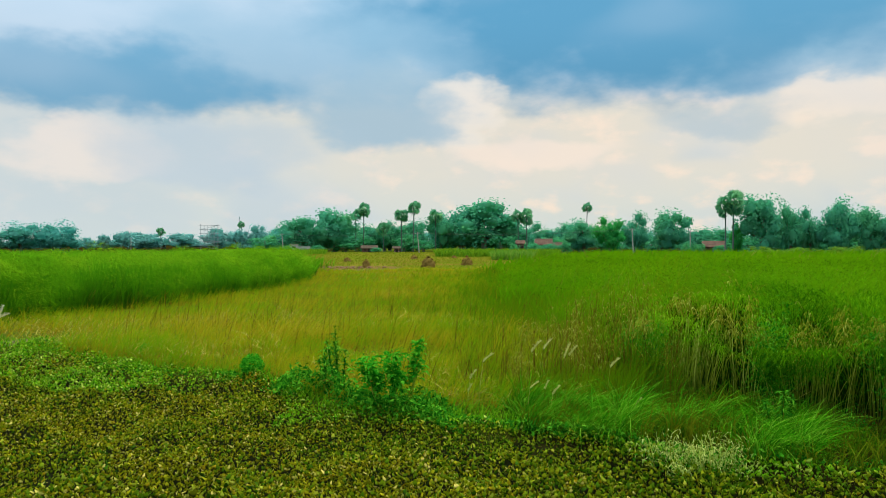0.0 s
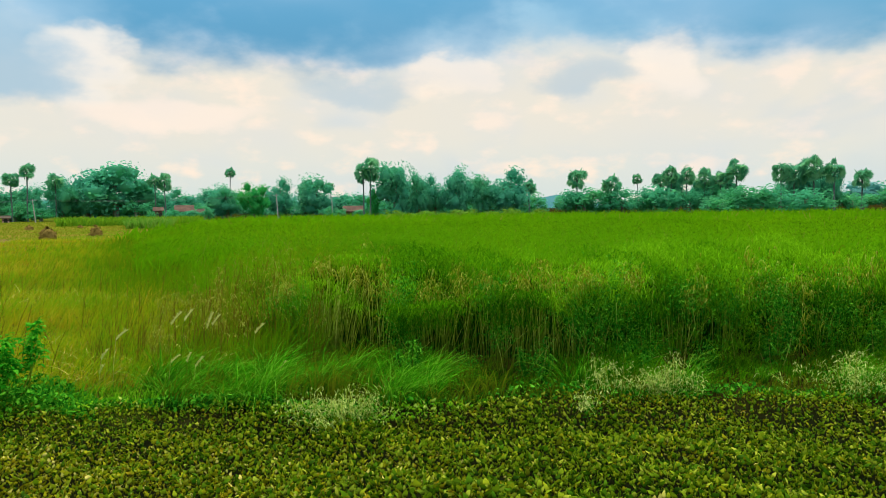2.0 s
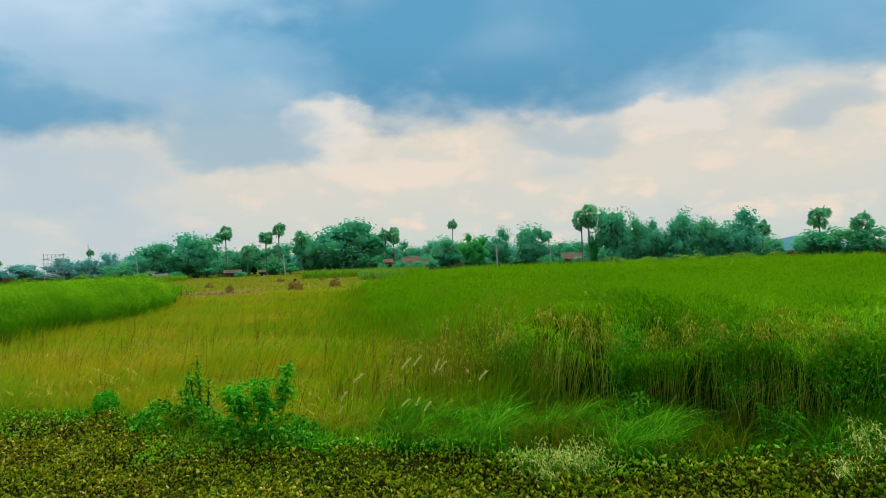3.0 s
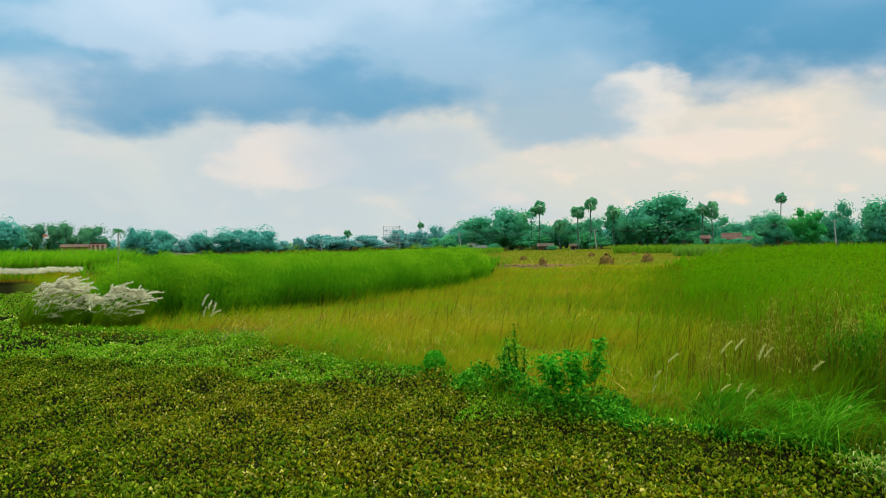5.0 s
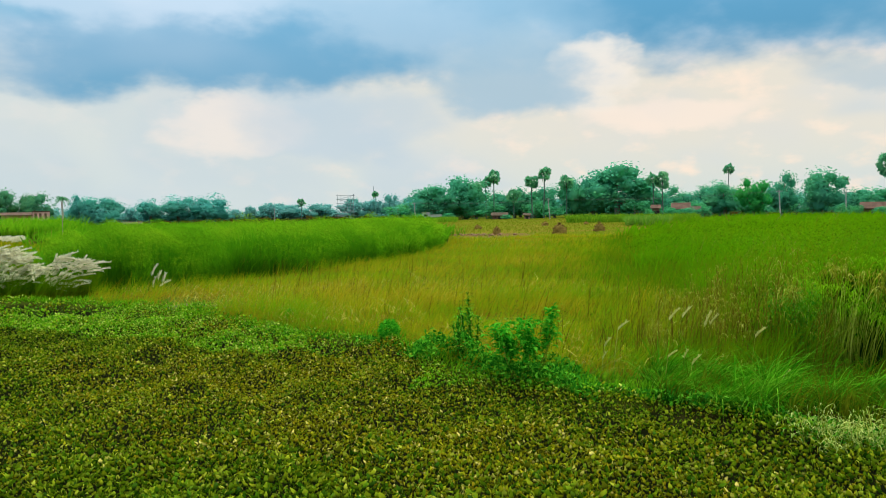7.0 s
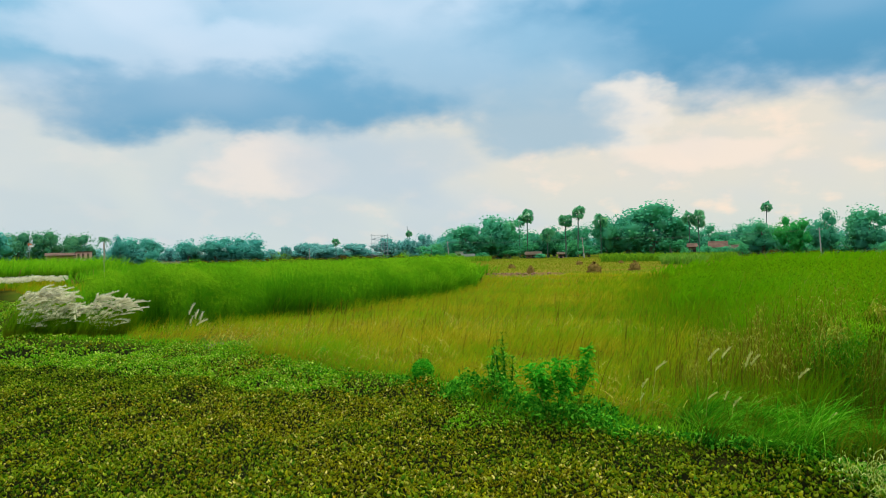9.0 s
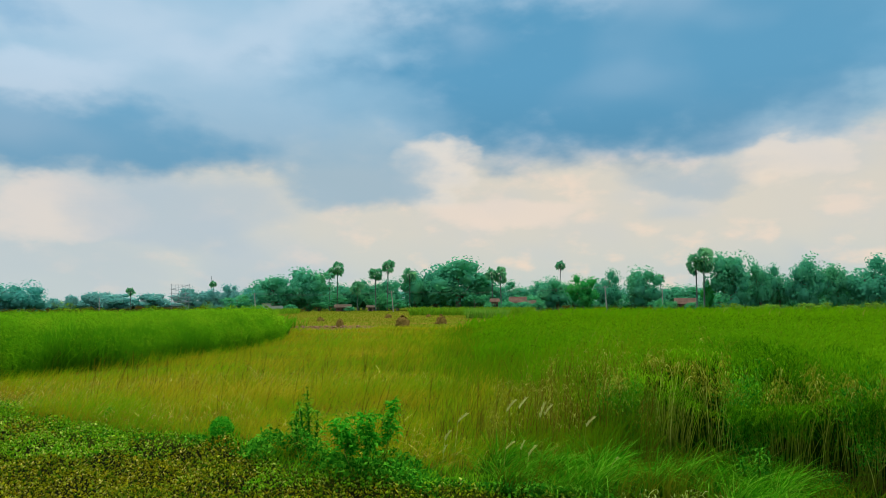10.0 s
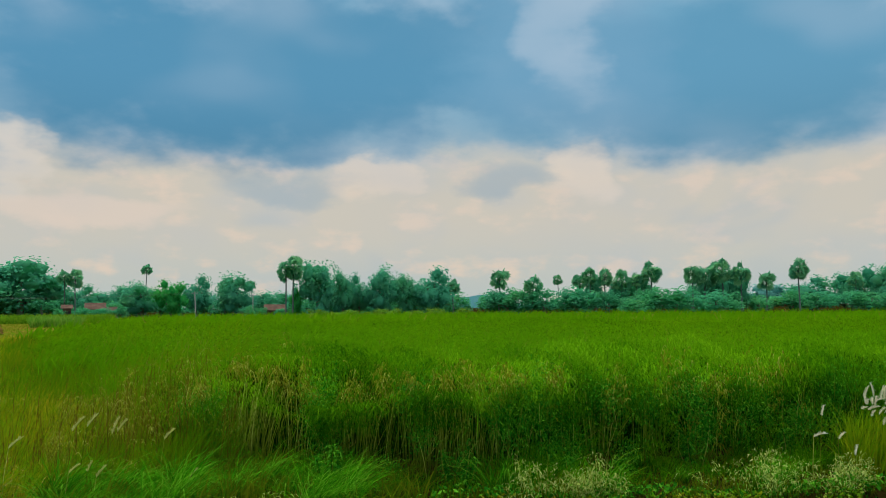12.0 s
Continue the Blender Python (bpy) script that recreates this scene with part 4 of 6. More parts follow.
# ---- golden grass between the stands ----
def build_golden():
    tall_bag, mown_bag = Bag(), Bag()
    for az0, az1, d0, d1, n, w, tall in ((-36, 22, 11, 20, 42000, 0.010, 0.46), (-36, 16, 20, 45, 48000, 0.022, 0.42), (-16, 12, 45, 76, 18000, 0.05, 0.30), (-15, 13, 76, 240, 34000, 0.16, 0.14)):
        x, y, d = scatter(n, az0, az1, d0, d1, 0.8)
        keep = ~in_pond(x, y - 0.35) & ~in_left(x, y) & ~in_right(x - 2.5, y) & ~((x > 1.6 + 0.15 * wave(x, y, 0.6, 71)) & (y < 13.5)) & (np.hypot((x + 10.5) / 1.5, (y - 18.8)) > 0.8)
        x, y = x[keep], y[keep]
        h = tall * (1 + 0.25 * wave(x, y, 2.2, 41) + 0.35 * wave(x, y, 0.35, 42)) * RNG.uniform(0.45, 1.3, len(x))
        bald = (np.hypot((x + 8.6) / 4.5, (y - 78) / 7) < 1 + 0.3 * wave(x, y, 1.5, 43)) & (RNG.uniform(0, 1, len(x)) < 0.93)
        thin = (wave(x, y, 0.9, 44) > 1.0) & (RNG.uniform(0, 1, len(x)) < 0.7)
        x, y, h = x[~bald & ~thin], y[~bald & ~thin], h[~bald & ~thin]
        blades(tall_bag if d0 < 60 else mown_bag, on_ground(x, y), h, w * RNG.uniform(0.6, 1.4, len(x)), WIND + RNG.normal(0, 1.2, len(x)), RNG.uniform(0.2, 1.4, len(x)), rows=3 if d0 < 15 else 2,
               profile=[0.9, 0.9, 0.12])
    ob = thing("golden_grass", "knee-high golden and green wild grass in an open field", "grass", kind="stuff", data=tall_bag.mesh("golden_grass", M_GOLD))
    thing("mown_grass", "short mown grass of the far field round the straw heaps", "grass", kind="stuff", data=mown_bag.mesh("mown_grass", M_MOWN))
    stalks, straw = Bag(), Bag()
    x, y, d = scatter(5200, -24, 15, 11.5, 32, 0.5)
    keep = ~in_pond(x, y - 1.2) & ~in_left(x, y) & ~in_right(x - 1.0, y)
    x, y = x[keep][:560], y[keep][:560]
    n = len(x)
    h = RNG.uniform(0.35, 1.15, n) * np.interp(y, [12, 30], [1.0, 0.75])
    blades(stalks, on_ground(x, y), h, RNG.uniform(0.006, 0.012, n) * (1 + y / 40), WIND + RNG.normal(0, 1.0, n), RNG.uniform(0.02, 0.35, n), rows=4, profile=[1, 0.8, 0.7, 0.5])
    tips = on_ground(x, y)
    tips[:, 2] += h
    for k in range(4):
        q = tips + RNG.normal(0, 0.03, (n, 3)) - [0, 0, 0.03] * np.array([k])[:, None]
        leaves(stalks, q, RNG.uniform(0.02, 0.045, n))
    x, y, d = scatter(9000, -34, 12, 11, 26, 0.6)
    keep = ~in_pond(x, y - 0.5) & ~in_left(x, y) & (wave(x, y, 0.8, 45) > 0.1)
    x, y = x[keep], y[keep]
    n = len(x)
    blades(straw, on_ground(x, y) + np.stack([0 * x, 0 * x, RNG.uniform(0.02, 0.3, n)], -1), RNG.uniform(0.06, 0.22, n), RNG.uniform(0.006, 0.012, n) * (1 + y / 30), RNG.uniform(0, 6.28, n), RNG.uniform(0.5, 3.0, n), rows=3, profile=[1, 1, 0.3],
           droop=RNG.uniform(0, 0.8, n))
    part("fallen_straw", straw.mesh("fallen_straw", M_STRAW), ob, "pale fallen straw in the grass", kind="stuff")
    part("seed_stalks", stalks.mesh("seed_stalks", M_STALK), ob, "thin brown seed stalks above the grass", kind="stuff")


build_golden()


# ---- far trees ----
def crown_points(n, lobes, width, z0, z1, flat=1.0):
    """Points on the skins of lobes that fill a crown from z0 to z1."""
    c = RNG.normal(size=(lobes, 3))
    c /= np.linalg.norm(c, axis=1)[:, None]
    c *= RNG.uniform(0.25, 0.66, lobes)[:, None]
    r = RNG.uniform(0.26, 0.42, lobes)
    mid, half = (z0 + z1) / 2, (z1 - z0) / 2
    pick = RNG.integers(0, lobes, n)
    d = RNG.normal(size=(n, 3)) + [0, 0, 0.35]
    d /= np.linalg.norm(d, axis=1)[:, None]
    p = c[pick] + d * r[pick][:, None] * RNG.uniform(0.60, 1.08, n)[:, None]
    return p * [width / 2, width / 2, half * flat] + [0, 0, mid], d, c * [width / 2, width / 2, half] + [0, 0, mid], r


def lump(bag, c, r, tone):
    """A rounded, uneven mass of inner foliage."""
    th, ph = np.linspace(0.2, np.pi - 0.2, 4), np.linspace(0, 2 * np.pi, 7, endpoint=False)
    d = np.stack([np.sin(th)[:, None] * np.cos(ph), np.sin(th)[:, None] * np.sin(ph), np.repeat(np.cos(th)[:, None], 7, 1)], -1)
    v = c + d * r * RNG.uniform(0.7, 1.2, (4, 7, 1))
    idx = np.arange(28).reshape(4, 7)
    nx = np.roll(idx, -1, 1)
    bag.add(v, np.stack([idx[:-1], idx[1:], nx[1:], nx[:-1]], -1), np.ones(28), np.full(28, tone))


def make_tree(name, label, height, width, mat, lobes=16, n=3000, leaf=0.5, clear=0.16, group=""):
    """A tree with its foot at the origin, height metres high: trunk, limbs, and a crown of leaf clumps round denser inner masses."""
    ob = thing(name, label, "tree", group=group)
    wood, crown = Bag(), Bag()
    pts, out, mids, rad = crown_points(n, lobes, width, height * clear, height)
    k = height * 0.028
    bend = RNG.normal(0, 0.03 * height, 2)
    tube(wood, [(0, 0, -0.2), (bend[0] * 0.3, bend[1] * 0.3, height * 0.2), (bend[0], bend[1], height * 0.55)], [k * 1.3, k, k * 0.5])
    for m in mids[:9]:
        a = np.array([bend[0] * 0.3, bend[1] * 0.3, height * RNG.uniform(0.18, 0.4)])
        tube(wood, [a, (a + m) / 2 + [0, 0, -0.05 * height], m], [k * 0.5, k * 0.35, k * 0.12], 5)
    for m, r in list(zip(mids, rad))[:24 if name == "tree" else 12]:
        lump(crown, m, np.array([width, width, height * (1 - clear)]) * 0.5 * r * (0.56 if name == "tree" else 0.42), RNG.uniform(0.2, 0.9))
    leaves(crown, pts, RNG.uniform(0.5, 1.4, n) * leaf, slim=0.75, normal=out)
    part("trunk", wood.mesh("trunk", M_BARK), ob)
    part("crown", crown.mesh("crown", mat), ob)
    return ob


TREE_LABELS = {"dark": "broad dark green mango tree at the village edge", "mid": "rounded tree tinted with blue-green haze behind tall grass", "bright": "young light green tree beside darker ones",
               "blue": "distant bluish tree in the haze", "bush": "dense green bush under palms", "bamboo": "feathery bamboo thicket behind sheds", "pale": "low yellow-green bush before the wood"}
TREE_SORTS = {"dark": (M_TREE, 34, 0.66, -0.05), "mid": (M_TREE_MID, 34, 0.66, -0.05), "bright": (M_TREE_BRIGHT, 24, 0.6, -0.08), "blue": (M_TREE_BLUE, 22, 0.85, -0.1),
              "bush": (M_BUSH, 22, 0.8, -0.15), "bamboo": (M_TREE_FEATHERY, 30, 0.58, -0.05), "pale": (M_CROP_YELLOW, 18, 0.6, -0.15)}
MADE = {}


def plant(kind, az, d, h, w):
    x, y = polar(az, d)
    m = pose(x, y, 0, 0, 0, RNG.uniform(0, 360)) @ Matrix.Diagonal((w / 10 * 1.42, w / 10 * 1.42, h / 10 * 1.12, 1))
    have = MADE.setdefault(kind, [])
    if len(have) < 6:
        mat, lobes, leaf, clear = TREE_SORTS[kind]
        ob = make_tree("bush" if kind in ("bush", "pale") else "tree", TREE_LABELS[kind], 10.0, 10.0, mat, lobes, 1400 if kind in ("bush", "pale") else 1150 if kind == "blue" else 2700, leaf * (0.66 if kind in ("bush", "blue", "pale") else 0.62), clear)
        have.append(ob)
    else:
        ob = copy_thing(have[RNG.integers(0, 6)], m)
    ob.matrix_basis = m


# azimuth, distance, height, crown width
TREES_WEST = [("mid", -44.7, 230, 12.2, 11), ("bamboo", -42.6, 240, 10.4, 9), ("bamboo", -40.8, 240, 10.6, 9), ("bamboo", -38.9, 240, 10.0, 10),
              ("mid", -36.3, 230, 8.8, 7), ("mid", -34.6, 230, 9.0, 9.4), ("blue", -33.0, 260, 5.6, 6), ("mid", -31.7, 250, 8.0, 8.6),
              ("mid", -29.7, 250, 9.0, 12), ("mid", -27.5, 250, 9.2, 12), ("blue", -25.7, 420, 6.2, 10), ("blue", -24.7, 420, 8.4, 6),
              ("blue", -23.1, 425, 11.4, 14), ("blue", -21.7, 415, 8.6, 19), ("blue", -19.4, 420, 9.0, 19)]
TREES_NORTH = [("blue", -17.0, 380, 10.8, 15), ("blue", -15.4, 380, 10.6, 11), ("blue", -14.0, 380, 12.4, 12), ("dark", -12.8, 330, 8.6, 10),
               ("dark", -10.9, 250, 11.6, 13.5), ("dark", -8.3, 255, 15.4, 14), ("dark", -6.0, 270, 10.0, 12), ("dark", -3.3, 270, 9.0, 14),
               ("dark", -4.5, 268, 10.5, 9), ("dark", -2.5, 268, 11.5, 10), ("dark", 6.3, 272, 9.0, 8), ("dark", -0.2, 260, 14.6, 11), ("dark", 3.2, 260, 18.0, 20), ("dark", 1.4, 262, 14.0, 13), ("dark", 4.8, 265, 13.4, 10), ("dark", 7.6, 300, 10.8, 12),
               ("dark", 9.4, 300, 10.6, 10), ("dark", 10.8, 220, 9.8, 10), ("bright", 12.7, 205, 10.2, 8)]
TREES_EAST = [("dark", 14.5, 230, 11.8, 8), ("dark", 17.0, 220, 12.4, 10.5), ("dark", 19.6, 235, 7.6, 13), ("bright", 21.7, 168, 7.0, 3.6),
              ("dark", 23.4, 165, 12.9, 8.2), ("dark", 25.2, 170, 11.2, 5.4), ("dark", 26.4, 172, 9.8, 5.2), ("dark", 28.0, 170, 11.9, 7),
              ("dark", 29.9, 175, 10.4, 6), ("dark", 32.0, 175, 11.2, 9), ("bush", 37.8, 190, 7.8, 11), ("bush", 40.7, 190, 6.8, 11),
              ("bush", 43.5, 190, 7.6, 11), ("dark", 44.6, 204, 10.2, 5), ("dark", 46.0, 206, 9.6, 5), ("dark", 47.9, 206, 10.8, 6), ("dark", 52.0, 196, 11.0, 5.5), ("dark", 53.2, 197, 11.8, 6), ("dark", 54.6, 196, 10.6, 5), ("bush", 46.6, 200, 8.4, 9), ("bush", 50.3, 150, 6.2, 10)]
TREES_FAR_EAST = [("bush", 53.1, 150, 5.8, 10), ("bush", 47.7, 150, 4.8, 9), ("blue", 56.6, 300, 9.4, 17), ("dark", 59.3, 300, 12.0, 17),
                  ("dark", 61.8, 300, 13.6, 13), ("dark", 63.9, 290, 16.2, 13), ("dark", 66.5, 290, 14.0, 14)]
# low growth that closes the gaps between the trunks
UNDER = [("bush", a, 262 + 8 * math.sin(a), 5.0 + 1.5 * math.sin(a * 1.7), 11) for a in np.arange(-13.5, 22, 1.5)]
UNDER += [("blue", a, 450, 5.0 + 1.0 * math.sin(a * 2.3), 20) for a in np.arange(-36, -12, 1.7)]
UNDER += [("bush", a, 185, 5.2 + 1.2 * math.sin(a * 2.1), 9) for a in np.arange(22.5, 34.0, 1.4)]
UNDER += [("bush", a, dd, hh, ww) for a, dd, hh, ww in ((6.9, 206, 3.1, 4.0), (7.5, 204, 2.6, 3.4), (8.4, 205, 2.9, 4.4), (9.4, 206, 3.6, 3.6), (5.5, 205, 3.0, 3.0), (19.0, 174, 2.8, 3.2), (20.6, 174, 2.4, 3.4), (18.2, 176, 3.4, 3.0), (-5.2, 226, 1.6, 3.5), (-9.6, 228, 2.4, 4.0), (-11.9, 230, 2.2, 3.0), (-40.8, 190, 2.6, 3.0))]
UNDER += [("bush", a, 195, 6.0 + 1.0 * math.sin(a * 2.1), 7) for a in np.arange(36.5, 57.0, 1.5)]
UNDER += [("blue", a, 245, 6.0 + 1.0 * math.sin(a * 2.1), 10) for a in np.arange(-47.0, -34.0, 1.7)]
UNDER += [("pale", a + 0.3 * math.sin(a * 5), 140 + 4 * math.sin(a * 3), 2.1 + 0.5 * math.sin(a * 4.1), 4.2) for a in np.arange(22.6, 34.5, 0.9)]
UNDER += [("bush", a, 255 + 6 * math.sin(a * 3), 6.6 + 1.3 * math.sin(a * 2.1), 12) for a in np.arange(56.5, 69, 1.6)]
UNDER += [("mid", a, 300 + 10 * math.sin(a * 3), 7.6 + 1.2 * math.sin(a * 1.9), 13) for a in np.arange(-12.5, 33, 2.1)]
for kind, az, d, h, w in TREES_WEST + TREES_NORTH + TREES_EAST + TREES_FAR_EAST + UNDER:
    plant(kind, az, d, h, w * {"dark": 1.15, "mid": 1.12}.get(kind, 1.0))


def palm_meshes(fans, drop):
    """The trunk, 10 m high, and the crown of a fan palm: a globe of stiff fans 4.6 m across, round the origin."""
    wood, crown = Bag(), Bag()
    tube(wood, [(0, 0, -0.2), (0.06, 0.02, 3.0), (0.0, 0.08, 7.0), (0.0, 0.0, 10.0)], [0.19, 0.14, 0.12, 0.15], 8)
    for i in range(fans):
        el = math.asin(RNG.uniform(-drop, 0.98))
        a = i * 2.39996
        d = np.array([math.cos(a) * math.cos(el), math.sin(a) * math.cos(el), math.sin(el)])
        hub = d * RNG.uniform(0.6, 1.25)
        tube(crown, [(0, 0, 0), hub], [0.05, 0.03], 4)
        u = np.cross(d, RNG.normal(size=3))
        u /= np.linalg.norm(u)
        reach = RNG.uniform(0.85, 1.1) * RNG.uniform(0.88, 1.05, 11)[:, None]
        rays = np.linspace(-1.6, 1.6, 11)
        tip = hub + reach * (np.cos(rays)[:, None] * d + np.sin(rays)[:, None] * u) - [0, 0, 0.2]
        wv = np.cross(d, u) * 0.05
        side = 0.115 * (-np.sin(rays)[:, None] * d + np.cos(rays)[:, None] * u)
        half = hub + (tip - hub) * 0.6
        v = np.stack([np.repeat(hub[None], 11, 0), half - side + wv, tip, half + side - wv], 1)
        crown.add(v, np.arange(44).reshape(11, 4), np.ones((11, 4)), np.full((11, 4), RNG.uniform()))
    return wood.mesh("trunk", M_PALM_BARK), crown.mesh("crown", M_PALM, False)


PALMS = [palm_meshes(38, 0.8) for _ in range(4)]
PALM_ROWS = [(-15.2, 380, 14.4, 3.6), (-20.9, 400, 11.7, 4.2), (-6.7, 260, 14.9, 3.6), (-6.1, 260, 17.5, 4.6), (-3.2, 255, 15.4, 5.0), (-2.3, 255, 18.1, 4.9),
             (5.8, 250, 14.7, 4.0), (6.5, 250, 14.7, 4.6), (11.0, 250, 16.8, 3.6), (18.4, 260, 12.3, 3.1), (20.9, 165, 12.9, 3.9), (21.4, 165, 14.2, 4.6)]
PALM_ROWS += [(33.7, 180, 9.3, 3.8), (37.2, 190, 12.5, 4.9), (39.8, 190, 10.8, 4.7), (41.8, 260, 13.5, 3.4), (43.4, 200, 11.7, 4.6), (44.1, 200, 12.8, 4.0),
              (45.2, 200, 12.6, 4.2), (46.6, 200, 12.0, 5.1), (48.6, 200, 14.0, 5.2), (51.6, 190, 12.3, 3.9), (52.4, 190, 12.5, 5.2), (53.7, 190, 13.6, 5.3)]
PALM_ROWS += [(54.9, 190, 12.6, 5.0), (56.5, 210, 11.2, 4.4), (58.6, 240, 16.0, 5.4), (62.1, 280, 13.5, 4.9), (47.6, 200, 11.6, 4.4), (-4.6, 262, 11.0, 4.6), (-0.6, 255, 15.0, 4.6)]
for i, (az, d, h, w) in enumerate(PALM_ROWS):
    trunk, crown = PALMS[i % 4]
    k = w / 3.4
    ob = thing("palm_tree", "tall fan palm with a bare dark trunk and round crown", "palm tree", pose(*polar(az, d), 0, RNG.normal(0, 1.2), RNG.normal(0, 1.5), RNG.uniform(0, 360)), group="fan palms")
    part("trunk", trunk, ob).matrix_basis = Matrix.Diagonal((k, k, (h - 2.1 * k) / 10, 1))
    part("crown", crown, ob, "globe of stiff fan leaves").matrix_basis = pose(0, 0, h - 2.1 * k, RNG.normal(0, 10), RNG.normal(0, 10), 0) @ Matrix.Diagonal((k, k, k * RNG.uniform(1.05, 1.3), 1))


def feather_palm(az, d, h):
    ob = thing("palm_tree", "slender feather palm with a pale trunk among tall grass", "palm tree", pose(*polar(az, d), 0))
    wood, crown = Bag(), Bag()
    tube(wood, [(0, 0, -0.2), (0.1, 0, h * 0.5), (0.0, 0, h * 0.86)], [0.14, 0.11, 0.10], 7)
    n = 16
    a = np.arange(n) * 2.4
    for k in range(n):
        el = RNG.uniform(-0.3, 1.1)
        s = np.linspace(0, 1, 7)
        p = np.stack([np.cos(a[k]) * s * 1.2, np.sin(a[k]) * s * 1.2, h * 0.86 + np.sin(el) * s * 1.3 - s * s * 0.9], -1)
        tube(crown, p, np.linspace(0.03, 0.01, 7), 4)
        for q in p[1:]:
            c = q + RNG.normal(0, 0.06, (8, 3))
            leaves(crown, c, 0.34, slim=0.22)
    part("trunk", wood.mesh("trunk", M_PALE_BARK), ob, "pale straight trunk")
    part("crown", crown.mesh("crown", M_PALM), ob, "drooping feather leaves")


feather_palm(-37.3, 145, 6.9)


# ---- the bank of the pond: lush tussocks, weeds, shrubs ----
def make_tussock(label, n, long, name="grass_tussock"):
    bag = Bag()
    a = RNG.uniform(0, 6.28, n)
    r = 0.16 * np.sqrt(RNG.uniform(0, 1, n))
    base = np.stack([r * np.sin(a), r * np.cos(a), np.full(n, -0.03)], -1)
    lean = np.where(RNG.uniform(0, 1, n) < 0.65, WIND + RNG.normal(0, 0.6, n), a)
    h = long * RNG.uniform(0.5, 1.15, n)
    blades(bag, base, h, RNG.uniform(0.007, 0.014, n), lean, RNG.uniform(0.3, 1.5, n), rows=7, profile=[0.8, 1, 1, 0.9, 0.7, 0.45, 0.08], droop=RNG.uniform(0.25, 1.05, n))
    return thing(name, label, "grass", group="bank tussocks", data=bag.mesh("tussock", M_TUSSOCK))


def spread(src, spots, low=0.8, high=1.25):
    """Sets the sources, and then copies of them, down on the spots."""
    for i, (x, y) in enumerate(spots):
        ob = src[i] if i < len(src) else copy_thing(src[i % len(src)], Matrix())
        k = RNG.uniform(low, high)
        ob.matrix_basis = pose(x, y, float(ground_z(x, y)), 0, 0, RNG.uniform(-25, 25)) @ Matrix.Scale(k, 4)


def bank_spots(n, x0, x1, near, far):
    x = RNG.uniform(x0, x1, n)
    y = pond_edge(x) + RNG.uniform(near, far, n)
    return list(zip(x.tolist(), y.tolist()))


spread([make_tussock("lush green grass tussock arching over the pond bank", 115, 0.78) for _ in range(5)],
       bank_spots(26, 1.0, 2.5, 0.15, 1.7) + bank_spots(4, 2.6, 3.6, 0.9, 2.1) + bank_spots(13, 3.5, 4.7, 0.3, 1.8) + bank_spots(5, 5.2, 9.5, 0.3, 1.2) + bank_spots(3, 9.5, 13, 0.3, 1.2), 0.6, 1.2)


def build_bank_growth():
    """Mixed low growth that fills the bank between the pond and the taller grass."""
    fine, fresh, broad = Bag(), Bag(), Bag()
    for x0, x1, near, far, n, tall in ((1.0, 5.0, 0.0, 3.0, 4500, 0.32), (5.0, 15.0, 0.0, 2.6, 5500, 0.20), (-9.0, 1.0, -0.1, 1.2, 5000, 0.15), (-20, -9, -0.1, 1.3, 4000, 0.16)):
        x = RNG.uniform(x0, x1, n)
        y = pond_edge(x) + RNG.uniform(near, far, n)
        keep = ~((y > right_front(x) + 0.4) & (x > 3.4))
        x, y = x[keep], y[keep]
        h = tall * RNG.uniform(0.4, 1.4, len(x)) * (1 + 0.4 * wave(x, y, 0.6, 61))
        blades(fine if x0 > 0 else fresh, on_ground(x, y), h, RNG.uniform(0.006, 0.014, len(x)) * (1 + np.hypot(x, y) / 25), WIND + RNG.normal(0, 1.3, len(x)), RNG.uniform(0.1, 0.9, len(x)), rows=3,
               profile=[0.8, 1, 0.1], droop=RNG.uniform(0, 0.4, len(x)))
    for x0, x1, near, far, n, tall in ((-3.2, 0.3, -0.35, 1.1, 9000, 0.62), (-4.6, -2.6, -0.2, 0.5, 1800, 0.24), (-0.2, 3.0, -0.05, 0.6, 2600, 0.22), (3.0, 13.0, -0.05, 0.8, 3200, 0.26), (-8.0, -3.6, -0.3, 0.5, 2600, 0.14)):
        x = RNG.uniform(x0, x1, n)
        y = pond_edge(x) + RNG.uniform(near, far, n)
        keep = wave(x, y, 0.35, 62) > -0.7
        x, y = x[keep], y[keep]
        hump = np.clip(0.7 + 0.5 * wave(x, y, 0.5, 63), 0.2, 1.4) * np.clip(np.minimum(x - x0, x1 - x) / 0.7, 0.1, 1) * np.clip((pond_edge(x) + far - y) / 0.5, 0.2, 1)
        z = ground_z(x, y) + tall * hump * RNG.uniform(0, 1, len(x)) ** 0.6
        leaves(broad, np.stack([x, y, z], -1), RNG.uniform(0.035, 0.10, len(x)), up=2.0, slim=0.5)
    x, y = RNG.uniform(-9, 9, 14000), RNG.uniform(-8, 2.3, 14000)
    blades(fine, on_ground(x, y), RNG.uniform(0.04, 0.14, 14000), 0.012, RNG.uniform(0, 6.28, 14000), RNG.uniform(0.2, 1.2, 14000), rows=2, profile=[1, 0.15])
    ob = thing("bank_grass", "rough mixed green grass along the pond bank", "grass", kind="stuff", data=fine.mesh("bank_grass", M_BANK))
    part("fresh_grass", fresh.mesh("fresh_grass", M_REED_PALE), ob, "fresh light green grass", kind="stuff")
    thing("bank_weeds", "low broad-leaved green weeds on the pond bank", "weeds", kind="stuff", data=broad.mesh("bank_weeds", M_WEED))


build_bank_growth()


